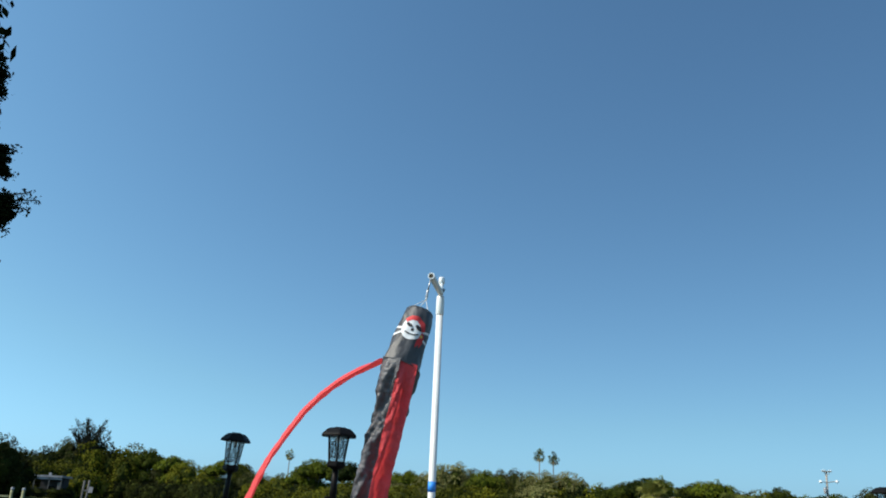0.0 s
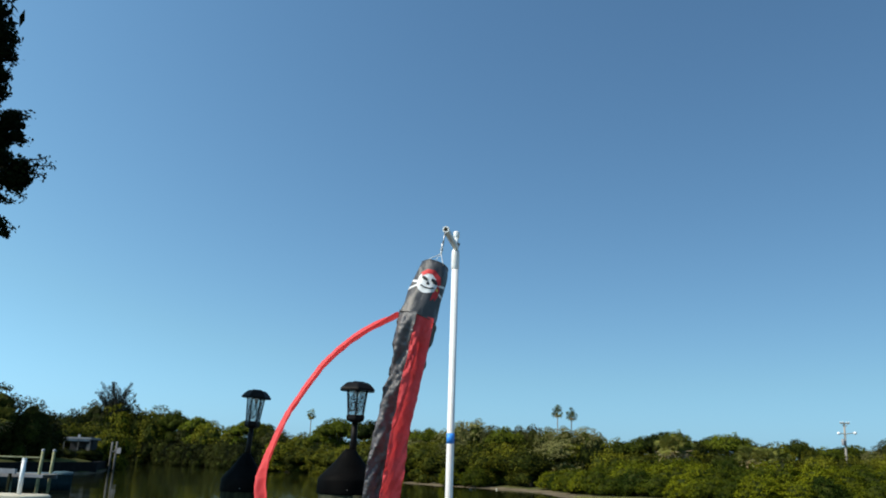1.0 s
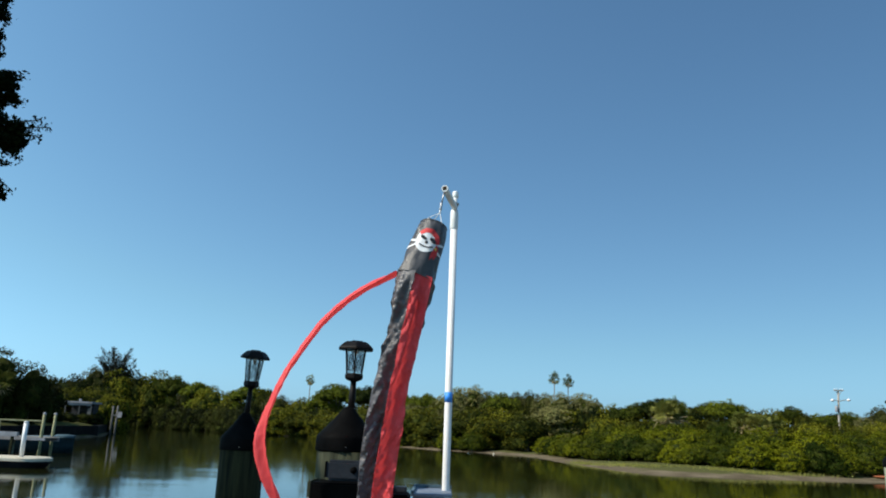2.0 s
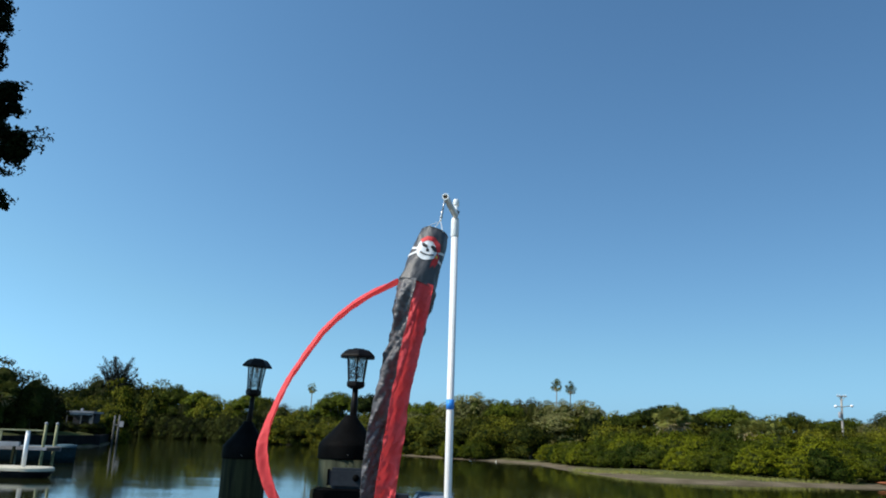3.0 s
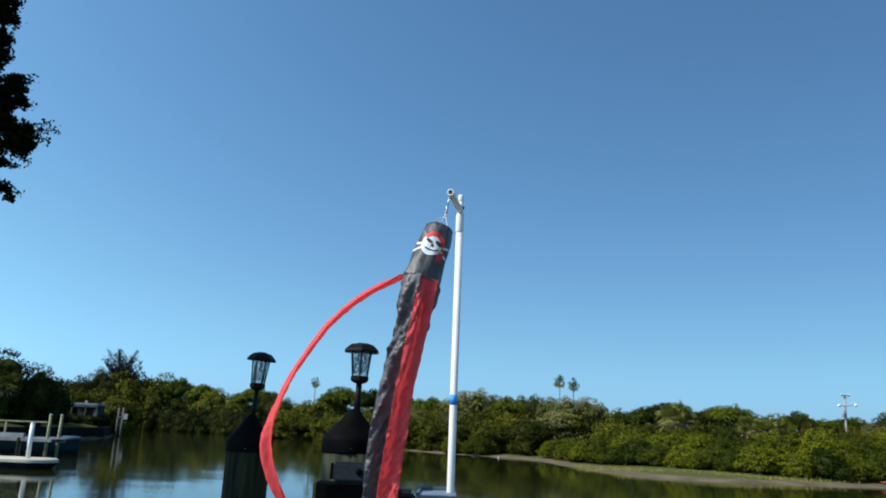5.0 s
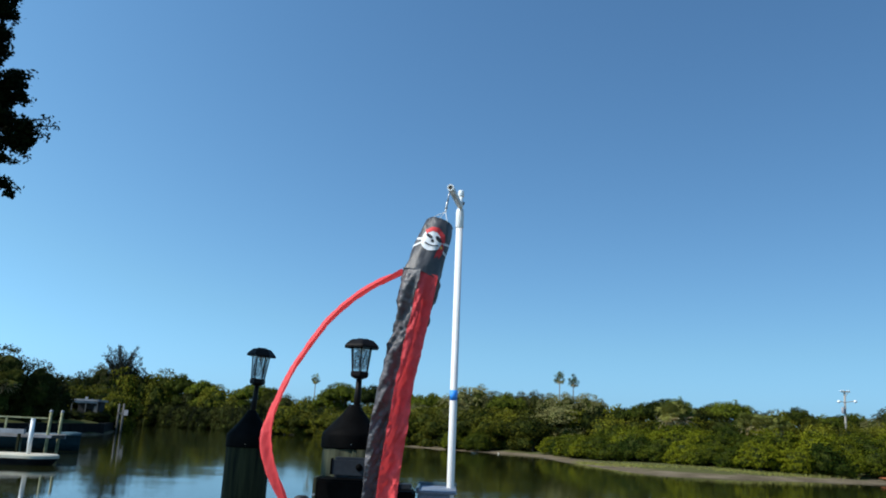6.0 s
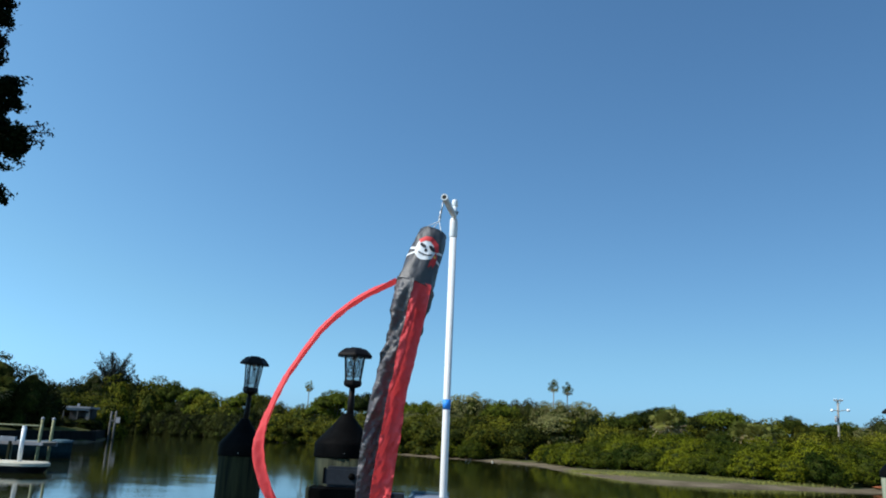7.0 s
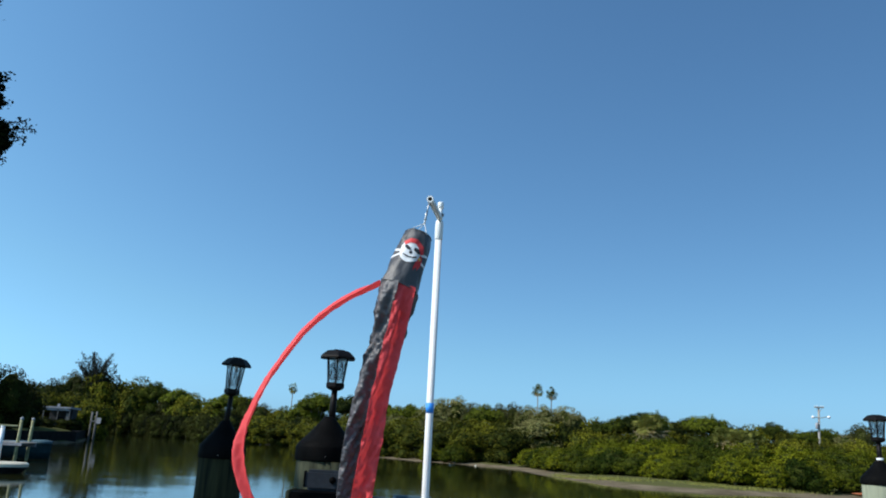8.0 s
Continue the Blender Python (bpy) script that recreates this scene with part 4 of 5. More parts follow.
part("housing", box(-0.105, 0.172, -0.12, 0.11, -0.9, 0.166, 0.008), BLACK_PLASTIC, motor)
part("side_housing", box(0.172, 0.318, -0.10, 0.11, -0.9, 0.126, 0.008), BLACK_PLASTIC, motor)
part("lid_strip", box(0.176, 0.30, 0.02, 0.10, 0.126, 0.15, 0.004), GREY_PLASTIC, motor, "blue-grey lid edge")
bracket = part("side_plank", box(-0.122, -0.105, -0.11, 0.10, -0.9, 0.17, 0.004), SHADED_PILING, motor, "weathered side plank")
for z in (-0.02, 0.1):
    part("bolt", rod([(-0.114, -0.11, z), (-0.114, -0.118, z)], 0.006, 8), STEEL, bracket)
cover = part("cover", box(-0.058, 0.160, -0.02, 0.062, 0.168, 0.256, 0.012), GREY_PLASTIC, motor, "dark grey cover plate")
part("knob", rod([(0.064, -0.018, 0.216), (0.064, -0.034, 0.216)], [0.016, 0.012], 18), BLACK_PLASTIC, cover, "round black knob", smooth=True)
part("hinge", box(-0.066, -0.058, -0.012, 0.03, 0.18, 0.25, 0.002), BLACK_PLASTIC, cover)

bench = thing("cleaning_table", (-0.06, 3.55, DECK), label="pale cleaning table with blue edge on the dock", category="table")
part("tabletop", box(-0.075, 0.105, -0.1, 0.28, 1.318, 1.330, 0.003), PALE_BLUE, bench)
part("edge_strip", box(-0.078, 0.108, 0.262, 0.284, 1.33, 1.345, 0.003), BLUE_PAINT, bench, "blue-grey edge strip")
part("edge_strip", box(-0.078, -0.062, -0.1, 0.262, 1.33, 1.341, 0.003), BLUE_PAINT, bench, "blue-grey edge strip")
basin = part("basin", box(-0.068, 0.075, -0.09, 0.27, 1.19, 1.318, 0.006), PALE_BLUE, bench)
for x in (-0.052, 0.058):
    part("screw", rod([(x, -0.09, 1.285), (x, -0.096, 1.285)], 0.005, 8), DARK_HULL, basin)
for x in (-0.05, 0.055):
    for y in (-0.07, 0.25):
        part("leg", box(x - 0.015, x + 0.015, y - 0.015, y + 0.015, 0, 1.2), WHITE_PAINT, bench)

# rope-topped short post beside the lift
stub = thing("short_post", (-0.645, 3.5, DECK), label="short yellow-brown post with dark top", category="post")
part("shaft", lathe([(0.028, 0), (0.026, 1.25)], 14, 0.05, 2), RAIL_WOOD, stub, smooth=True)
part("top", lathe([(0.03, 1.25), (0.034, 1.258), (0.033, 1.275), (0.02, 1.284)], 14, 0.03, 2), BARK, stub, smooth=True)


# ---- flagpole and windsock ----
PX, PY = 0.02, 3.7
pole = thing("flagpole", (PX, PY, DECK), label="white plastic pipe flagpole with a band of blue tape", category="pole")
part("shaft", rod([(0.002, 0, 0), (-0.003, 0, 1.4), (-0.007, 0, 2.62)], 0.0178, 24), PVC, pole, smooth=True)
part("tape", rod([(-0.0042, 0, 1.736), (-0.0044, 0, 1.784)], 0.0187, 24), TAPE, pole, "blue tape band", smooth=True)
part("coupling", lathe([(0.0185, 2.60), (0.0205, 2.605), (0.0205, 2.685), (0.018, 2.70), (0.014, 2.705)], 24, 0, 0, -0.007, 0), PVC, pole, smooth=True)
part("upper_pipe", rod([(-0.007, 0, 2.69), (-0.006, 0, 2.775)], 0.0128, 20), PVC, pole, smooth=True)
part("top_cap", lathe([(0.0135, 2.768), (0.0158, 2.77), (0.0158, 2.796), (0.0138, 2.802), (0.005, 2.805)], 20, 0, 0, -0.005, 0), PVC, pole, smooth=True)
arm_in, arm_out = Vector((-0.007, -0.01, 2.716)), Vector((-0.057, -0.39, 2.690))
part("arm", rod([arm_in, arm_out], 0.0158, 20, False), PVC, pole, "white pipe arm with open end", smooth=True)
way = (arm_out - arm_in).normalized()
part("bore", rod([arm_in + way * 0.05, arm_out - way * 0.012], 0.0105, 20), PVC_INSIDE, pole)
ring_bm = bmesh.new()
up = way.orthogonal().normalized()
side = way.cross(up)
outer = [ring_bm.verts.new(arm_out + (up * math.cos(a) + side * math.sin(a)) * 0.0158) for a in (2 * math.pi * k / 20 for k in range(20))]
inner = [ring_bm.verts.new(arm_out + (up * math.cos(a) + side * math.sin(a)) * 0.0105) for a in (2 * math.pi * k / 20 for k in range(20))]
deep = [ring_bm.verts.new(v.co - way * 0.03) for v in inner]
for k in range(20):
    j = (k + 1) % 20
    ring_bm.faces.new((outer[k], outer[j], inner[j], inner[k]))
    ring_bm.faces.new((inner[k], inner[j], deep[j], deep[k]))
part("arm_mouth", ring_bm, PVC, pole)
part("arm_strap", rod([(-0.013, 0.018, 2.70), (0.004, 0.02, 2.722), (0.012, -0.005, 2.738), (0.0, -0.024, 2.735), (-0.02, -0.02, 2.715)], 0.004, 8), STEEL, pole, smooth=True)

sock = thing("windsock", (-0.040, 3.32, 3.47), label="black windsock with red and black ribbon tails on a pole arm", category="windsock")
S0 = Vector(sock.matrix_world.translation)
T0, T1 = Vector((-0.079, 3.30, 3.308)) - S0, Vector((-0.152, 3.24, 3.046)) - S0
axis = (T1 - T0).normalized()
front = Vector((0, -1, 0))
front = (front - axis * front.dot(axis)).normalized()
right = axis.cross(front)
right = right if right.x > 0 else -right
LONG = (T1 - T0).length


def sock_point(theta, s, lift=0.0):
    """On the sock: theta from the side that faces the shore, s from rim (0) to tail (1)."""
    pinch = max(0.0, 1 - s / 0.2) ** 1.5
    r = (0.068 + 0.015 * s) * (1 - 0.12 * pinch * (1 + 0.3 * math.sin(6 * theta + 0.8))) + lift
    r *= 1 + 0.035 * math.sin(3 * theta + 1.2 + 2.5 * s) * s + 0.02 * math.sin(7 * theta + 9 * s) + 0.07 * noise.noise((2.2 * math.cos(theta), 2.2 * math.sin(theta), 4.5 * s)) + 0.035 * noise.noise((6 * math.cos(theta), 6 * math.sin(theta), 9 * s))
    return T0 + axis * LONG * s + (front * math.cos(theta) * 0.88 + right * math.sin(theta)) * r


bm = bmesh.new()
NT, NS = 72, 26
rings = [[bm.verts.new(sock_point(2 * math.pi * k / NT, j / NS)) for k in range(NT)] for j in range(NS + 1)]
for a, b in zip(rings, rings[1:]):
    for k in range(NT):
        bm.faces.new((a[k], a[(k + 1) % NT], b[(k + 1) % NT], b[k]))
part("tube", bm, BLACK_CLOTH, sock, "black nylon tube", smooth=True)
hoop = [sock_point(2 * math.pi * k / 40, 0.0) for k in range(41)]
part("rim_hoop", rod(hoop, 0.0028, 8, False), BLACK_CLOTH, sock, smooth=True)
part("tail_hem", rod([sock_point(2 * math.pi * k / 40, 1.0) for k in range(41)], 0.0022, 8, False), BLACK_CLOTH, sock, smooth=True)


def print_patch(name, outline, mat, lift, parent, label=""):
    """A flat print on the tube from an outline in metres round (u) and down (v) the sock."""
    cx, cy = sum(p[0] for p in outline) / len(outline), sum(p[1] for p in outline) / len(outline)
    b = bmesh.new()
    rows = []
    for f in (1.0, 0.75, 0.5, 0.25):
        rows.append([b.verts.new(sock_point((cx + (u - cx) * f) / 0.075, (cy + (v - cy) * f) / LONG, lift)) for u, v in outline])
    hub = b.verts.new(sock_point(cx / 0.075, cy / LONG, lift))
    n = len(outline)
    for a, c in zip(rows, rows[1:]):
        for k in range(n):
            b.faces.new((a[k], a[(k + 1) % n], c[(k + 1) % n], c[k]))
    for k in range(n):
        b.faces.new((rows[-1][k], rows[-1][(k + 1) % n], hub))
    return part(name, b, mat, parent, label, True)


def oval(cx, cy, a, b, turn=0.0, n=28, squash=0.0):
    out = []
    for k in range(n):
        t = 2 * math.pi * k / n
        x, y = a * math.cos(t) * (1 - squash * math.sin(t)), b * math.sin(t)
        out.append((cx + x * math.cos(turn) - y * math.sin(turn), cy + x * math.sin(turn) + y * math.cos(turn)))
    return out


def band(points, w):
    """A strip of width w along points, as an outline."""
    left, rightside = [], []
    for i, (x, y) in enumerate(points):
        ax, ay = points[max(i - 1, 0)]
        bx, by = points[min(i + 1, len(points) - 1)]
        l = math.hypot(bx - ax, by - ay)
        nx_, ny_ = -(by - ay) / l, (bx - ax) / l
        left.append((x + nx_ * w / 2, y + ny_ * w / 2))
        rightside.append((x - nx_ * w / 2, y - ny_ * w / 2))
    return left + rightside[::-1]


def print_band(name, points, w, mat, lift, parent, label=""):
    """A print in the shape of a strip of width w along points."""
    outline, n = band(points, w), len(points)
    left, other = outline[:n], outline[n:][::-1]
    b, rows = bmesh.new(), []
    for k in range(4 * (n - 1) + 1):
        i, t = min(k // 4, n - 2), k / 4 - min(k // 4, n - 2)
        p, q = ([e[i][j] + (e[i + 1][j] - e[i][j]) * t for j in (0, 1)] for e in (left, other))
        rows.append([b.verts.new(sock_point((p[0] + (q[0] - p[0]) * v) / 0.075, (p[1] + (q[1] - p[1]) * v) / LONG, lift)) for v in (0.0, 0.33, 0.67, 1.0)])
    for a, c in zip(rows, rows[1:]):
        for k in range(3):
            b.faces.new((a[k], a[k + 1], c[k + 1], c[k]))
    return part(name, b, mat, parent, label, True)


EC, EV = 0.004, 0.118
for ends in (((-0.105, 0.155), (-0.05, 0.142), (0.0, 0.128), (0.06, 0.112), (0.1, 0.1)), ((-0.105, 0.112), (-0.05, 0.120), (0.0, 0.130), (0.06, 0.145), (0.1, 0.158))):
    print_band("white_bar", ends, 0.011, PRINT_WHITE, 0.0012, sock)
print_patch("emblem_face", oval(EC - 0.004, EV + 0.002, 0.054, 0.055, 0.15, 36, 0.22), PRINT_WHITE, 0.0022, sock, "white face shape print")
print_band("emblem_band", [(EC - 0.046, EV - 0.034), (EC - 0.022, EV - 0.052), (EC + 0.008, EV - 0.054), (EC + 0.034, EV - 0.036), (EC + 0.05, EV - 0.006)], 0.023, PRINT_RED, 0.0034, sock, "red head band print")
print_patch("emblem_tail", [(EC + 0.046, EV - 0.004), (EC + 0.062, EV + 0.012), (EC + 0.064, EV + 0.045), (EC + 0.052, EV + 0.074), (EC + 0.044, EV + 0.06), (EC + 0.03, EV + 0.084), (EC + 0.028, EV + 0.055), (EC + 0.036, EV + 0.02)], PRINT_RED, 0.0034, sock, "red band end print")
print_patch("emblem_eye", oval(EC - 0.022, EV - 0.014, 0.016, 0.008, 0.45), PRINT_BLACK, 0.0046, sock)
print_patch("emblem_patch", oval(EC + 0.022, EV - 0.012, 0.018, 0.011, 0.5), PRINT_BLACK, 0.0046, sock)
print_patch("emblem_nose", oval(EC - 0.003, EV + 0.006, 0.007, 0.008), PRINT_BLACK, 0.0046, sock)
print_band("emblem_mouth", [(EC - 0.030, EV + 0.024), (EC - 0.012, EV + 0.030), (EC + 0.010, EV + 0.030), (EC + 0.028, EV + 0.020)], 0.006, PRINT_BLACK, 0.0046, sock)
print_patch("emblem_ring", oval(EC + 0.043, EV + 0.022, 0.007, 0.007), PRINT_GOLD, 0.0052, sock)


def spline(points, u):
    n = len(points) - 1
    k = min(int(u * n), n - 1)
    t = u * n - k
    p0, p1, p2, p3 = (Vector(points[max(0, min(n, k + j))]) for j in (-1, 0, 1, 2))
    return 0.5 * ((2 * p1) + (p2 - p0) * t + (2 * p0 - 5 * p1 + 4 * p2 - p3) * t * t + (3 * p1 - p0 - 3 * p2 + p3) * t ** 3)


def ribbon(theta, points, sides, mat, seed, width=0.083, wave=0.006, label=""):
    """A cloth tail from the sock's hem at theta along points, its width lying along the given sides."""
    start = sock_point(theta, 0.985)
    first = (sock_point(theta + 0.1, 0.985) - sock_point(theta - 0.1, 0.985)).normalized()
    line = [start] + [Vector(p) - S0 for p in points]
    ways = [first] + [Vector(s).normalized() for s in sides]
    b, rows, NL, NW = bmesh.new(), [], 210, 12
    for j in range(NL + 1):
        u = j / NL
        c, w = spline(line, u), spline(ways, u).normalized()
        run = (spline(line, min(1, u + 0.01)) - spline(line, max(0, u - 0.01))).normalized()
        w = (w - run * w.dot(run)).normalized()
        out = run.cross(w)
        row = []
        for k in range(NW + 1):
            v = k / NW - 0.5
            crease = 0.6 * noise.noise((seed * 7 + v * 1.4, u * 8, 0)) + 0.55 * noise.noise((seed * 3 + v * 2.6, u * 30 + v * 5, 3)) + 0.55 * abs(noise.noise((seed * 5 + v * 5 + u * 4, u * 64 - v * 7, 7)))
            fold = 0.018 * math.sin(2.2 * v * math.pi + seed + 3 * u)
            grow = min(1, u * 12)
            row.append(b.verts.new(c + w * v * width * (1 - 0.03 * crease) + out * (grow * (wave * 2.2 * crease + fold * 0.6))))
        rows.append(row)
    for a, c in zip(rows, rows[1:]):
        for k in range(NW):
            b.faces.new((a[k], a[k + 1], c[k + 1], c[k]))
    edges = [[row[k].co.copy() for row in rows[2::3]] for k in (0, NW)]
    ob = part("ribbon", b, mat, sock, label, True)
    for edge in edges:
        part("hem", rod(edge, 0.0016, 5), mat, ob, smooth=True)
    return ob


flat, turned = (1, -0.25, 0.1), (1, 0.35, 0)
ribbon(radians(-90), [(-0.41, 3.26, 2.975), (-0.548, 3.25, 2.838), (-0.668, 3.25, 2.648), (-0.753, 3.25, 2.449), (-0.768, 3.24, 2.32), (-0.725, 3.24, 2.19), (-0.65, 3.25, 2.05)],
       [(0.1, -0.98, 0.06), (0.14, -0.97, 0.08), (0.26, -0.94, 0.12), (0.5, -0.85, 0.15), (0.8, -0.6, 0.1), (0.7, -0.7, 0.2), (0.3, -0.95, 0.2)], RED_CLOTH, 1, 0.08, 0.003, label="red ribbon blown out to one side")
ribbon(radians(-30), [(-0.222, 3.20, 2.816), (-0.256, 3.22, 2.579), (-0.288, 3.24, 2.37), (-0.300, 3.25, 2.167), (-0.31, 3.26, 1.96)], [(1, -0.45, 0), (1, -0.2, 0), (1, 0.1, 0), (1, 0.2, 0), (1, 0, 0)], BLACK_RIBBON, 2, 0.095, 0.019, "crumpled black ribbon")
ribbon(radians(28), [(-0.152, 3.17, 2.816), (-0.196, 3.17, 2.579), (-0.222, 3.18, 2.351), (-0.240, 3.20, 2.152), (-0.25, 3.20, 1.96)], [(1, 0.5, 0), (1, 0.6, 0), (1, 0.3, 0), (1, -0.1, 0), (1, -0.2, 0)], RED_CLOTH, 3, 0.082, 0.010, "red ribbon hanging in folds")
ribbon(radians(90), [(-0.148, 3.25, 2.831), (-0.205, 3.26, 2.587), (-0.240, 3.26, 2.351), (-0.262, 3.28, 2.145), (-0.27, 3.28, 1.98)], [(0.5, 0.9, 0), (0.7, 0.7, 0), (0.9, 0.4, 0), (1, 0.2, 0), (1, 0, 0)], BLACK_RIBBON, 4, 0.08, 0.008, "black ribbon in shade")
ribbon(radians(150), [(-0.178, 3.31, 2.83), (-0.222, 3.32, 2.58), (-0.248, 3.33, 2.35), (-0.25, 3.34, 2.16), (-0.25, 3.34, 2.0)], [(-1, 0.4, 0), (-1, 0.2, 0), (-1, 0, 0), (-1, -0.2, 0), (-1, -0.3, 0)], RED_CLOTH, 5, 0.07, 0.006, "red ribbon behind the others")
ribbon(radians(-150), [(-0.21, 3.31, 2.83), (-0.25, 3.33, 2.59), (-0.282, 3.34, 2.37), (-0.29, 3.35, 2.17), (-0.295, 3.35, 1.99)], [(-1, -0.4, 0), (-1, -0.3, 0), (-1, 0, 0), (-1, 0.2, 0), (-1, 0.3, 0)], BLACK_RIBBON, 6, 0.07, 0.007, "black ribbon behind the others")

# swivel and strings
part("hook", rod([(0.0, 0, 0.0), (-0.004, 0, -0.022), (-0.008, -0.003, -0.046)], 0.0035, 8), STEEL, sock, smooth=True)
part("swivel", rod([(-0.008, -0.003, -0.044), (-0.0095, -0.004, -0.056), (-0.011, -0.005, -0.064), (-0.013, -0.006, -0.080), (-0.014, -0.007, -0.088)], [0.003, 0.007, 0.004, 0.007, 0.003], 10), STEEL, sock, "metal swivel", smooth=True)
knot = Vector((-0.015, -0.008, -0.098))
part("knot", rod([Vector((-0.014, -0.007, -0.086)), knot], [0.004, 0.005], 8), CORD, sock, smooth=True)
for k in range(4):
    end = sock_point(0.6 + k * math.pi / 2, 0.02, 0.001)
    part("string", rod([knot, (knot + end) / 2, end], 0.0016, 6), CORD, sock)


# ---- left bank: float, dock, boats, boathouse ----
def capsule_outline(x0, x1, y0, y1, n=24):
    r, cy, out = (y1 - y0) / 2, (y0 + y1) / 2, []
    for k in range(n + 1):
        a = -math.pi / 2 + math.pi * k / n
        out.append((x1 - r + r * math.cos(a), cy + r * math.sin(a)))
    for k in range(n + 1):
        a = math.pi / 2 + math.pi * k / n
        out.append((x0 + r + r * math.cos(a), cy + r * math.sin(a)))
    return out


def slab(outline, levels):
    """An outline swept through (height, inset) levels."""
    bm, made = bmesh.new(), []
    cx, cy = sum(p[0] for p in outline) / len(outline), sum(p[1] for p in outline) / len(outline)
    for z, inset in levels:
        ring = []
        for x, y in outline:
            d = Vector((x - cx, y - cy))
            d = d * max(0.0, 1 - inset / d.length)
            ring.append(bm.verts.new((cx + d.x, cy + d.y, z)))
        made.append(ring)
    n = len(outline)
    for a, b in zip(made, made[1:]):
        for k in range(n):
            bm.faces.new((a[k], a[(k + 1) % n], b[(k + 1) % n], b[k]))
    bm.faces.new(made[0][::-1])
    bm.faces.new(made[-1])
    return bm


raft = thing("floating_platform", (-20.6, 36.0, 0), 4, label="cream floating platform with dark sides on the water", category="float")
part("hull", slab(capsule_outline(-2.6, 2.3, -0.95, 0.95), [(-0.25, 0.45), (0.0, 0.22), (0.2, 0.06), (0.3, 0.0)]), DARK_HULL, raft, "dark float sides", True)
part("deck", slab(capsule_outline(-2.6, 2.33, -0.98, 0.98), [(0.3, 0.0), (0.42, 0.0), (0.47, 0.08)]), CREAM, raft, "cream deck")
mast = thing("white_post", (-19.6, 36.0, 0.46), label="white plastic pipe post standing on the platform", category="post")
part("shaft", rod([(0, 0, 0), (-0.02, 0, 1.56)], 0.098, 16), PVC, mast, smooth=True)
part("cap", rod([(-0.02, 0, 1.55), (-0.02, 0, 1.62)], [0.105, 0.088], 16), PVC, mast, smooth=True)

jetty = thing("side_dock", (-27.0, 46.5, 0), 3, label="low grey dock with white edge beams and pilings", category="dock")
for k in range(22):
    part("plank", box(-3.3 + 0.3 * k, -3.02 + 0.3 * k, -0.9, 0.9, 1.02, 1.07), PLANK, jetty)
part("edge_beam", box(-3.3, 3.3, -0.98, -0.9, 0.90, 1.08, 0.01), HOUSE_ROOF, jetty, "pale edge beam")
part("edge_beam", box(-3.3, 3.3, 0.9, 0.98, 0.82, 1.10, 0.01), GREY_BEAM, jetty)
part("lift_beam", box(-3.6, 1.9, -1.5, -1.25, 1.1, 1.36, 0.01), GREY_BEAM, jetty, "wide grey lift beam")
for x in (-3.4, 1.6):
    part("beam_leg", box(x - 0.06, x + 0.06, -1.45, -1.3, -1.2, 1.1), DARK_PILING, jetty)
for x in (-3.0, -1.0, 1.0):
    part("pile", lathe([(0.13, -1.3), (0.12, 1.0)], 12, 0.05, 3, x, 0), PILING_WOOD, jetty, smooth=True)
for x, y in ((2.95, -0.72), (2.75, 1.2)):
    p = thing("dock_piling", (0, 0, 0), label="mossy yellow dock piling with grey cap", category="piling", group="side dock pilings")
    p.matrix_world = jetty.matrix_world @ pose(x, y, 0)
    part("post", lathe([(0.10, -1.3), (0.092, 1.5), (0.085, 2.42)], 14, 0.05, 5), RAIL_WOOD, p, smooth=True)
    part("top", lathe([(0.088, 2.4), (0.1, 2.43), (0.09, 2.5), (0.04, 2.54)], 14), GREY_BEAM, p, "pale grey cap", smooth=True)
rail = thing("dock_rail", (-27.0, 46.5, 1.06), 3, label="pale green wooden rail along the dock", category="railing")
part("top_rail", box(-3.3, 2.85, -0.80, -0.68, 0.93, 1.02, 0.01), RAIL_WOOD, rail)
for x in (-3.2, -1.4, 0.4):
    part("post", box(x - 0.05, x + 0.05, -0.79, -0.69, 0.0, 0.93), RAIL_WOOD, rail)


def boat(name, at, turn, long, wide, high, hull_mat, label):
    root = thing(name, at, turn, label=label, category="boat")
    bm, rings = bmesh.new(), []
    for k in range(15):
        u = k / 14
        w = wide / 2 * (1 - max(0, (u - 0.55) / 0.45) ** 2.2) + 0.02
        sheer = high * (1 + 0.18 * u * u)
        x = long * (u - 0.5)
        rings.append([bm.verts.new(p) for p in ((x, -w, sheer), (x, -w * 0.92, sheer * 0.45), (x, -w * 0.5, -0.12), (x, 0, -0.25 + 0.2 * u * u), (x, w * 0.5, -0.12), (x, w * 0.92, sheer * 0.45), (x, w, sheer))])
    for a, b in zip(rings, rings[1:]):
        for k in range(6):
            bm.faces.new((a[k], b[k], b[k + 1], a[k + 1]))
    bm.faces.new(rings[0][::-1])
    part("hull", bm, hull_mat, root, smooth=True)
    line = [(long * (k / 14 - 0.5), (wide / 2 * (1 - max(0, (k / 14 - 0.55) / 0.45) ** 2.2) + 0.02), high * (1 + 0.18 * (k / 14) ** 2)) for k in range(15)]
    part("gunwale", rod(line, 0.05, 6), BLUE_PAINT, root, "blue-grey gunwale")
    part("gunwale", rod([(x, -y, z) for x, y, z in line], 0.05, 6), BLUE_PAINT, root, "blue-grey gunwale")
    bm = bmesh.new()
    top = [[bm.verts.new((x, s * y, z - 0.05)) for s in (-1, 1)] for x, y, z in line]
    for a, b in zip(top, top[1:]):
        bm.faces.new((a[0], b[0], b[1], a[1]))
    part("deck", bm, hull_mat, root)
    return root


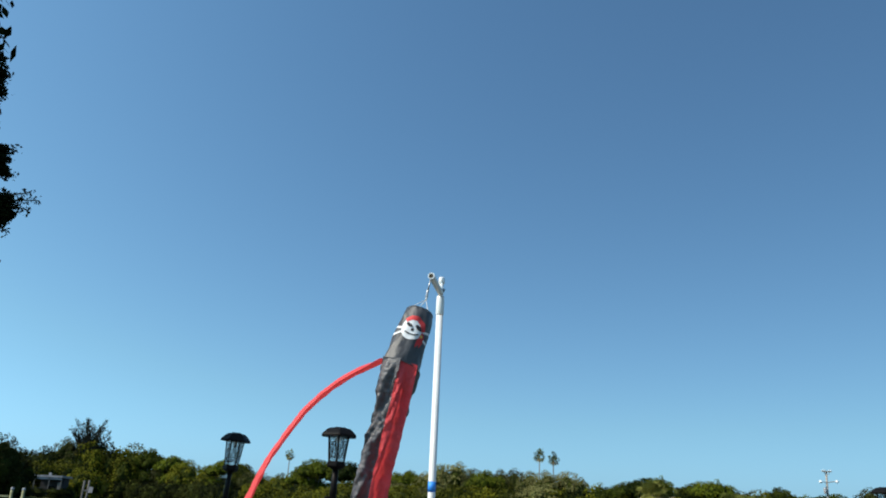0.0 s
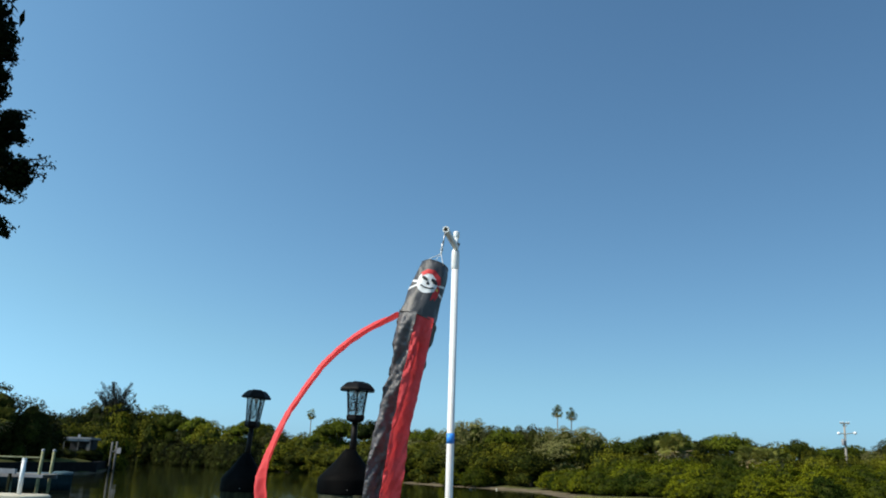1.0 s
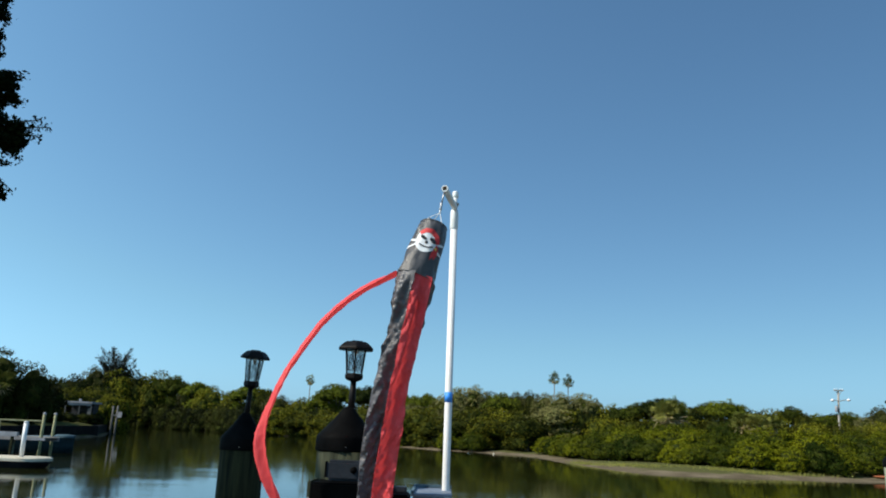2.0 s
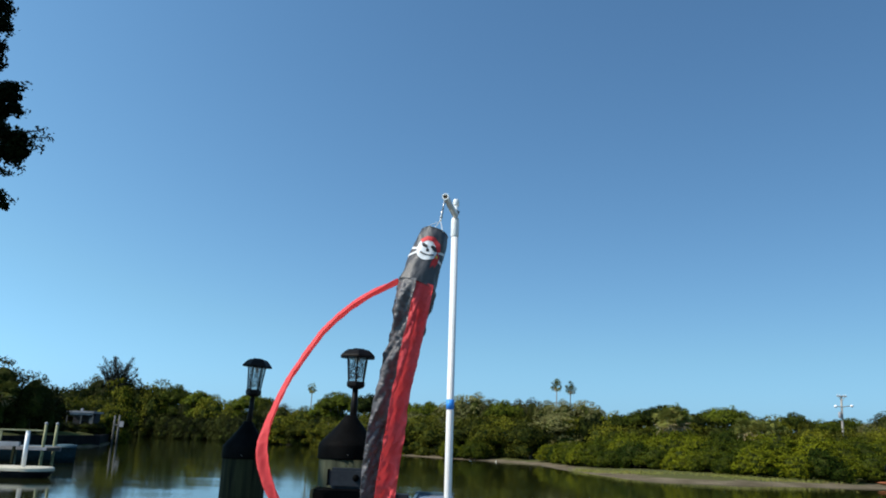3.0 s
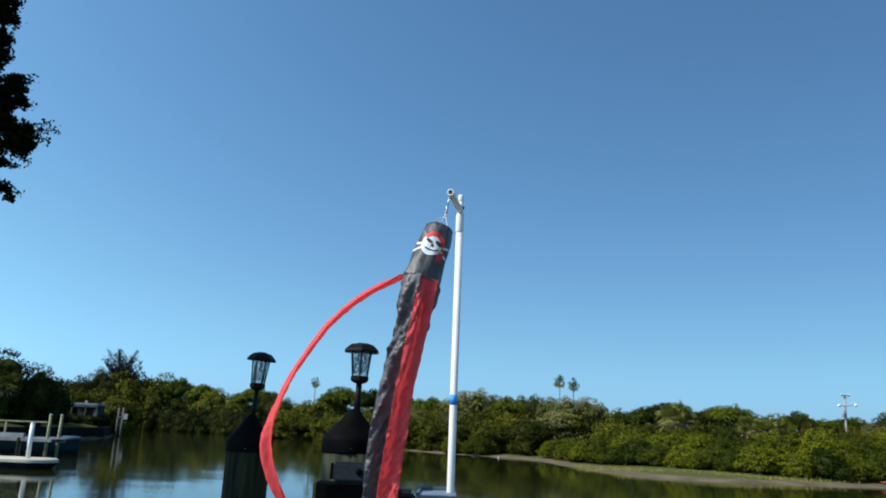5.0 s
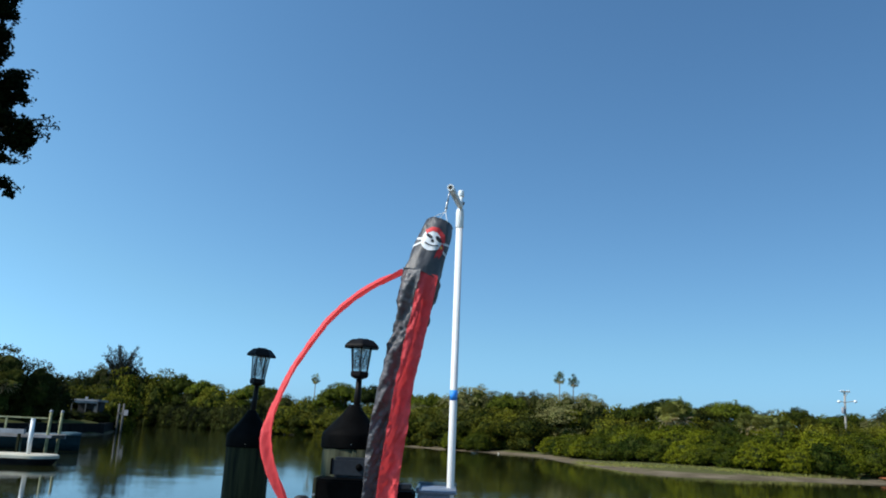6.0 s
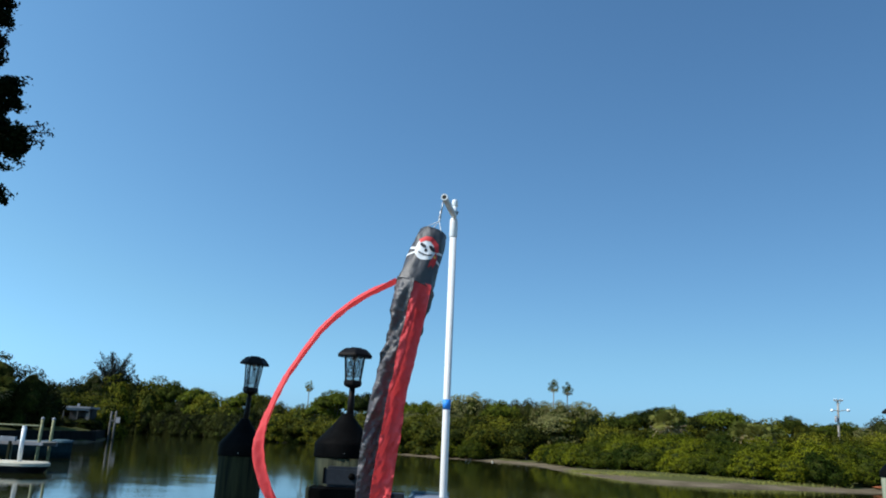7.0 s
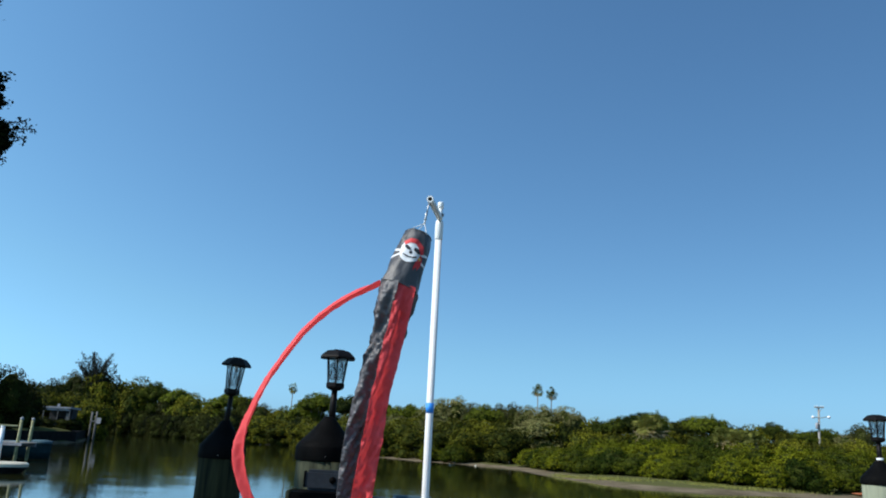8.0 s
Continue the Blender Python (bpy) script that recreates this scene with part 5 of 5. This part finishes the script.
boat("moored_boat", (-27.2, 50.2, 0.0), 2, 6.2, 2.1, 0.95, NAVY, "dark teal open boat moored behind the dock")
cover = thing("boat_cover", (-25.6, 50.2, 1.0), 2, label="teal canvas cover on the moored boat's stern", category="boat cover")
part("canvas", slab(capsule_outline(0.2, 1.5, -0.6, 0.6), [(0.0, 0.0), (0.1, 0.03), (0.17, 0.12), (0.2, 0.3)]), CANVAS, cover)

shed = thing("boathouse", (-52.4, 110, ground_z(-52.4, 110)), 8, label="low grey boathouse with pale flat roof under trees", category="house")
part("wall", box(-1.7, 1.3, 1.2, 3.6, -0.6, 2.6), HOUSE_WALL, shed)
part("roof", box(-2.2, 1.6, -0.6, 4.0, 2.6, 2.9, 0.05), HOUSE_ROOF, shed, "pale grey flat roof")
part("vent", box(-0.8, -0.5, 1, 1.3, 2.9, 3.3), HOUSE_ROOF, shed)
for x in (-2.1, -0.2, 1.4):
    part("porch_post", box(x, x + 0.12, -0.5, -0.38, -0.6, 2.6), MARKER_WOOD, shed)
part("porch_beam", box(-2.1, 1.5, -0.5, -0.4, 2.35, 2.6), HOUSE_ROOF, shed, "pale grey beam")
for k in range(6):
    part("clapboard", box(-1.72, 1.32, 1.16, 1.2, -0.3 + 0.48 * k, 0.12 + 0.48 * k, 0.01), HOUSE_WALL, shed)
# a flat dark panel gives the doorway its shade
part("doorway", box(-0.6, 0.3, 1.14, 1.17, -0.6, 1.5), DARK_HULL, shed, "doorway as a dark panel for its inner shade")
part("side_screen", box(1.0, 1.45, -0.34, -0.28, -0.6, 2.0), MARKER_WOOD, shed, "pale lattice screen")

marker = thing("channel_marker", (-47.4, 110, 0), 0, label="grey marker pilings with a small pale board", category="marker")
for x, top in ((-0.38, 4.0), (0.28, 4.05)):
    part("pile", lathe([(0.16, -1.4), (0.14, top)], 10, 0.05, 7, x, 0), MARKER_WOOD, marker, smooth=True)
part("board", box(0.45, 1.05, -0.22, -0.18, 2.4, 3.2, 0.01), HOUSE_ROOF, marker, "pale grey board")
part("board_arm", box(-0.5, 0.7, -0.18, -0.12, 2.6, 2.78), MARKER_WOOD, marker)

# utility pole
upole = thing("utility_pole", (51.3, 100, ground_z(51.3, 100) - 0.3), 0, label="grey wooden utility pole with crossarm and two white lamps", category="utility pole")
GZ0 = upole.matrix_world.translation.z
part("post", rod([(-0.1, 0, 0), (0.3, 0, 9.5 - GZ0)], [0.17, 0.12], 12), POLE_WOOD, upole, smooth=True)
part("crossarm", box(-0.32, 0.92, -0.2, -0.08, 9.34 - GZ0, 9.5 - GZ0), POLE_WOOD, upole)
part("lower_arm", rod([(-0.6, -0.1, 8.15 - GZ0), (0.3, -0.1, 8.05 - GZ0), (1.4, -0.1, 8.25 - GZ0)], 0.05, 8), POLE_WOOD, upole)
for x, z in ((-0.62, 8.12), (1.5, 8.22)):
    lampbm = lathe([(0.08, 0.17), (0.18, 0.09), (0.24, -0.05), (0.15, -0.14), (0.06, -0.17)], 14)
    ob = part("lamp", lampbm, LAMP_WHITE, upole, "white lamp head", True)
    part("lens", lathe([(0.07, -0.19), (0.15, -0.15), (0.14, -0.13)], 12), GREY_BEAM, ob, smooth=True)
    ob.location = (x, -0.15, z - GZ0)

kayak = thing("kayak", (32.2, 56.5, ground_z(32.2, 56.5)), 8, label="rusty orange kayak pulled up on the mud bank", category="kayak")
bm, rings = bmesh.new(), []
for k in range(13):
    u = k / 6 - 1
    w = 0.24 * (1 - abs(u) ** 2.2) + 0.01
    rings.append([bm.verts.new((1.2 * u, w * math.cos(a), 0.12 + 0.06 * u * u + w * 0.5 * math.sin(a))) for a in (2 * math.pi * j / 10 for j in range(10))])
for a, b in zip(rings, rings[1:]):
    for j in range(10):
        bm.faces.new((a[j], a[(j + 1) % 10], b[(j + 1) % 10], b[j]))
part("hull", bm, ORANGE, kayak, smooth=True)
part("seat_well", slab(capsule_outline(-0.4, 0.4, -0.16, 0.16), [(0.16, 0), (0.25, 0.02)]), DARK_HULL, kayak)

# small white float in the shallows
stray = thing("mooring_float", (5.6, 86.4, -0.06), label="small white float lying in the shallows", category="float")
part("ball", lathe([(0.03, -0.04), (0.08, 0.0), (0.10, 0.1), (0.08, 0.2), (0.03, 0.23)], 16), CREAM, stray, smooth=True)
part("eye", rod([(0, 0, 0.22), (0.03, 0, 0.28), (0.05, 0, 0.21)], 0.012, 6), DARK_HULL, stray, smooth=True)

# white plate screwed to the sunlit piling
plate = thing("notice_plate", (3.13, 5.3, 2.03), label="small white plate fixed to the pale piling", category="plate")
part("panel", box(0.056, 0.118, -0.125, -0.05, 0.0, 0.165, 0.003), WHITE_PAINT, plate)
for z in (0.02, 0.145):
    part("screw", rod([(0.087, -0.124, z), (0.087, -0.129, z)], 0.005, 8), STEEL, plate)

# transformer can and brace on the utility pole
part("transformer", lathe([(0.16, 6.6 - GZ0), (0.2, 6.65 - GZ0), (0.2, 7.3 - GZ0), (0.12, 7.42 - GZ0)], 14, 0, 0, -0.2, -0.22), GREY_BEAM, upole, "grey transformer can", True)
for x in (-0.1, 0.72):
    part("crossarm_brace", rod([(x, -0.1, 9.36 - GZ0), (0.28, -0.1, 8.75 - GZ0)], 0.025, 6), POLE_WOOD, upole)
for x in (-0.25, 0.05, 0.55, 0.85):
    part("insulator", lathe([(0.03, 9.5 - GZ0), (0.06, 9.53 - GZ0), (0.05, 9.6 - GZ0), (0.02, 9.66 - GZ0)], 10, 0, 0, x, -0.14), LAMP_WHITE, upole, smooth=True)
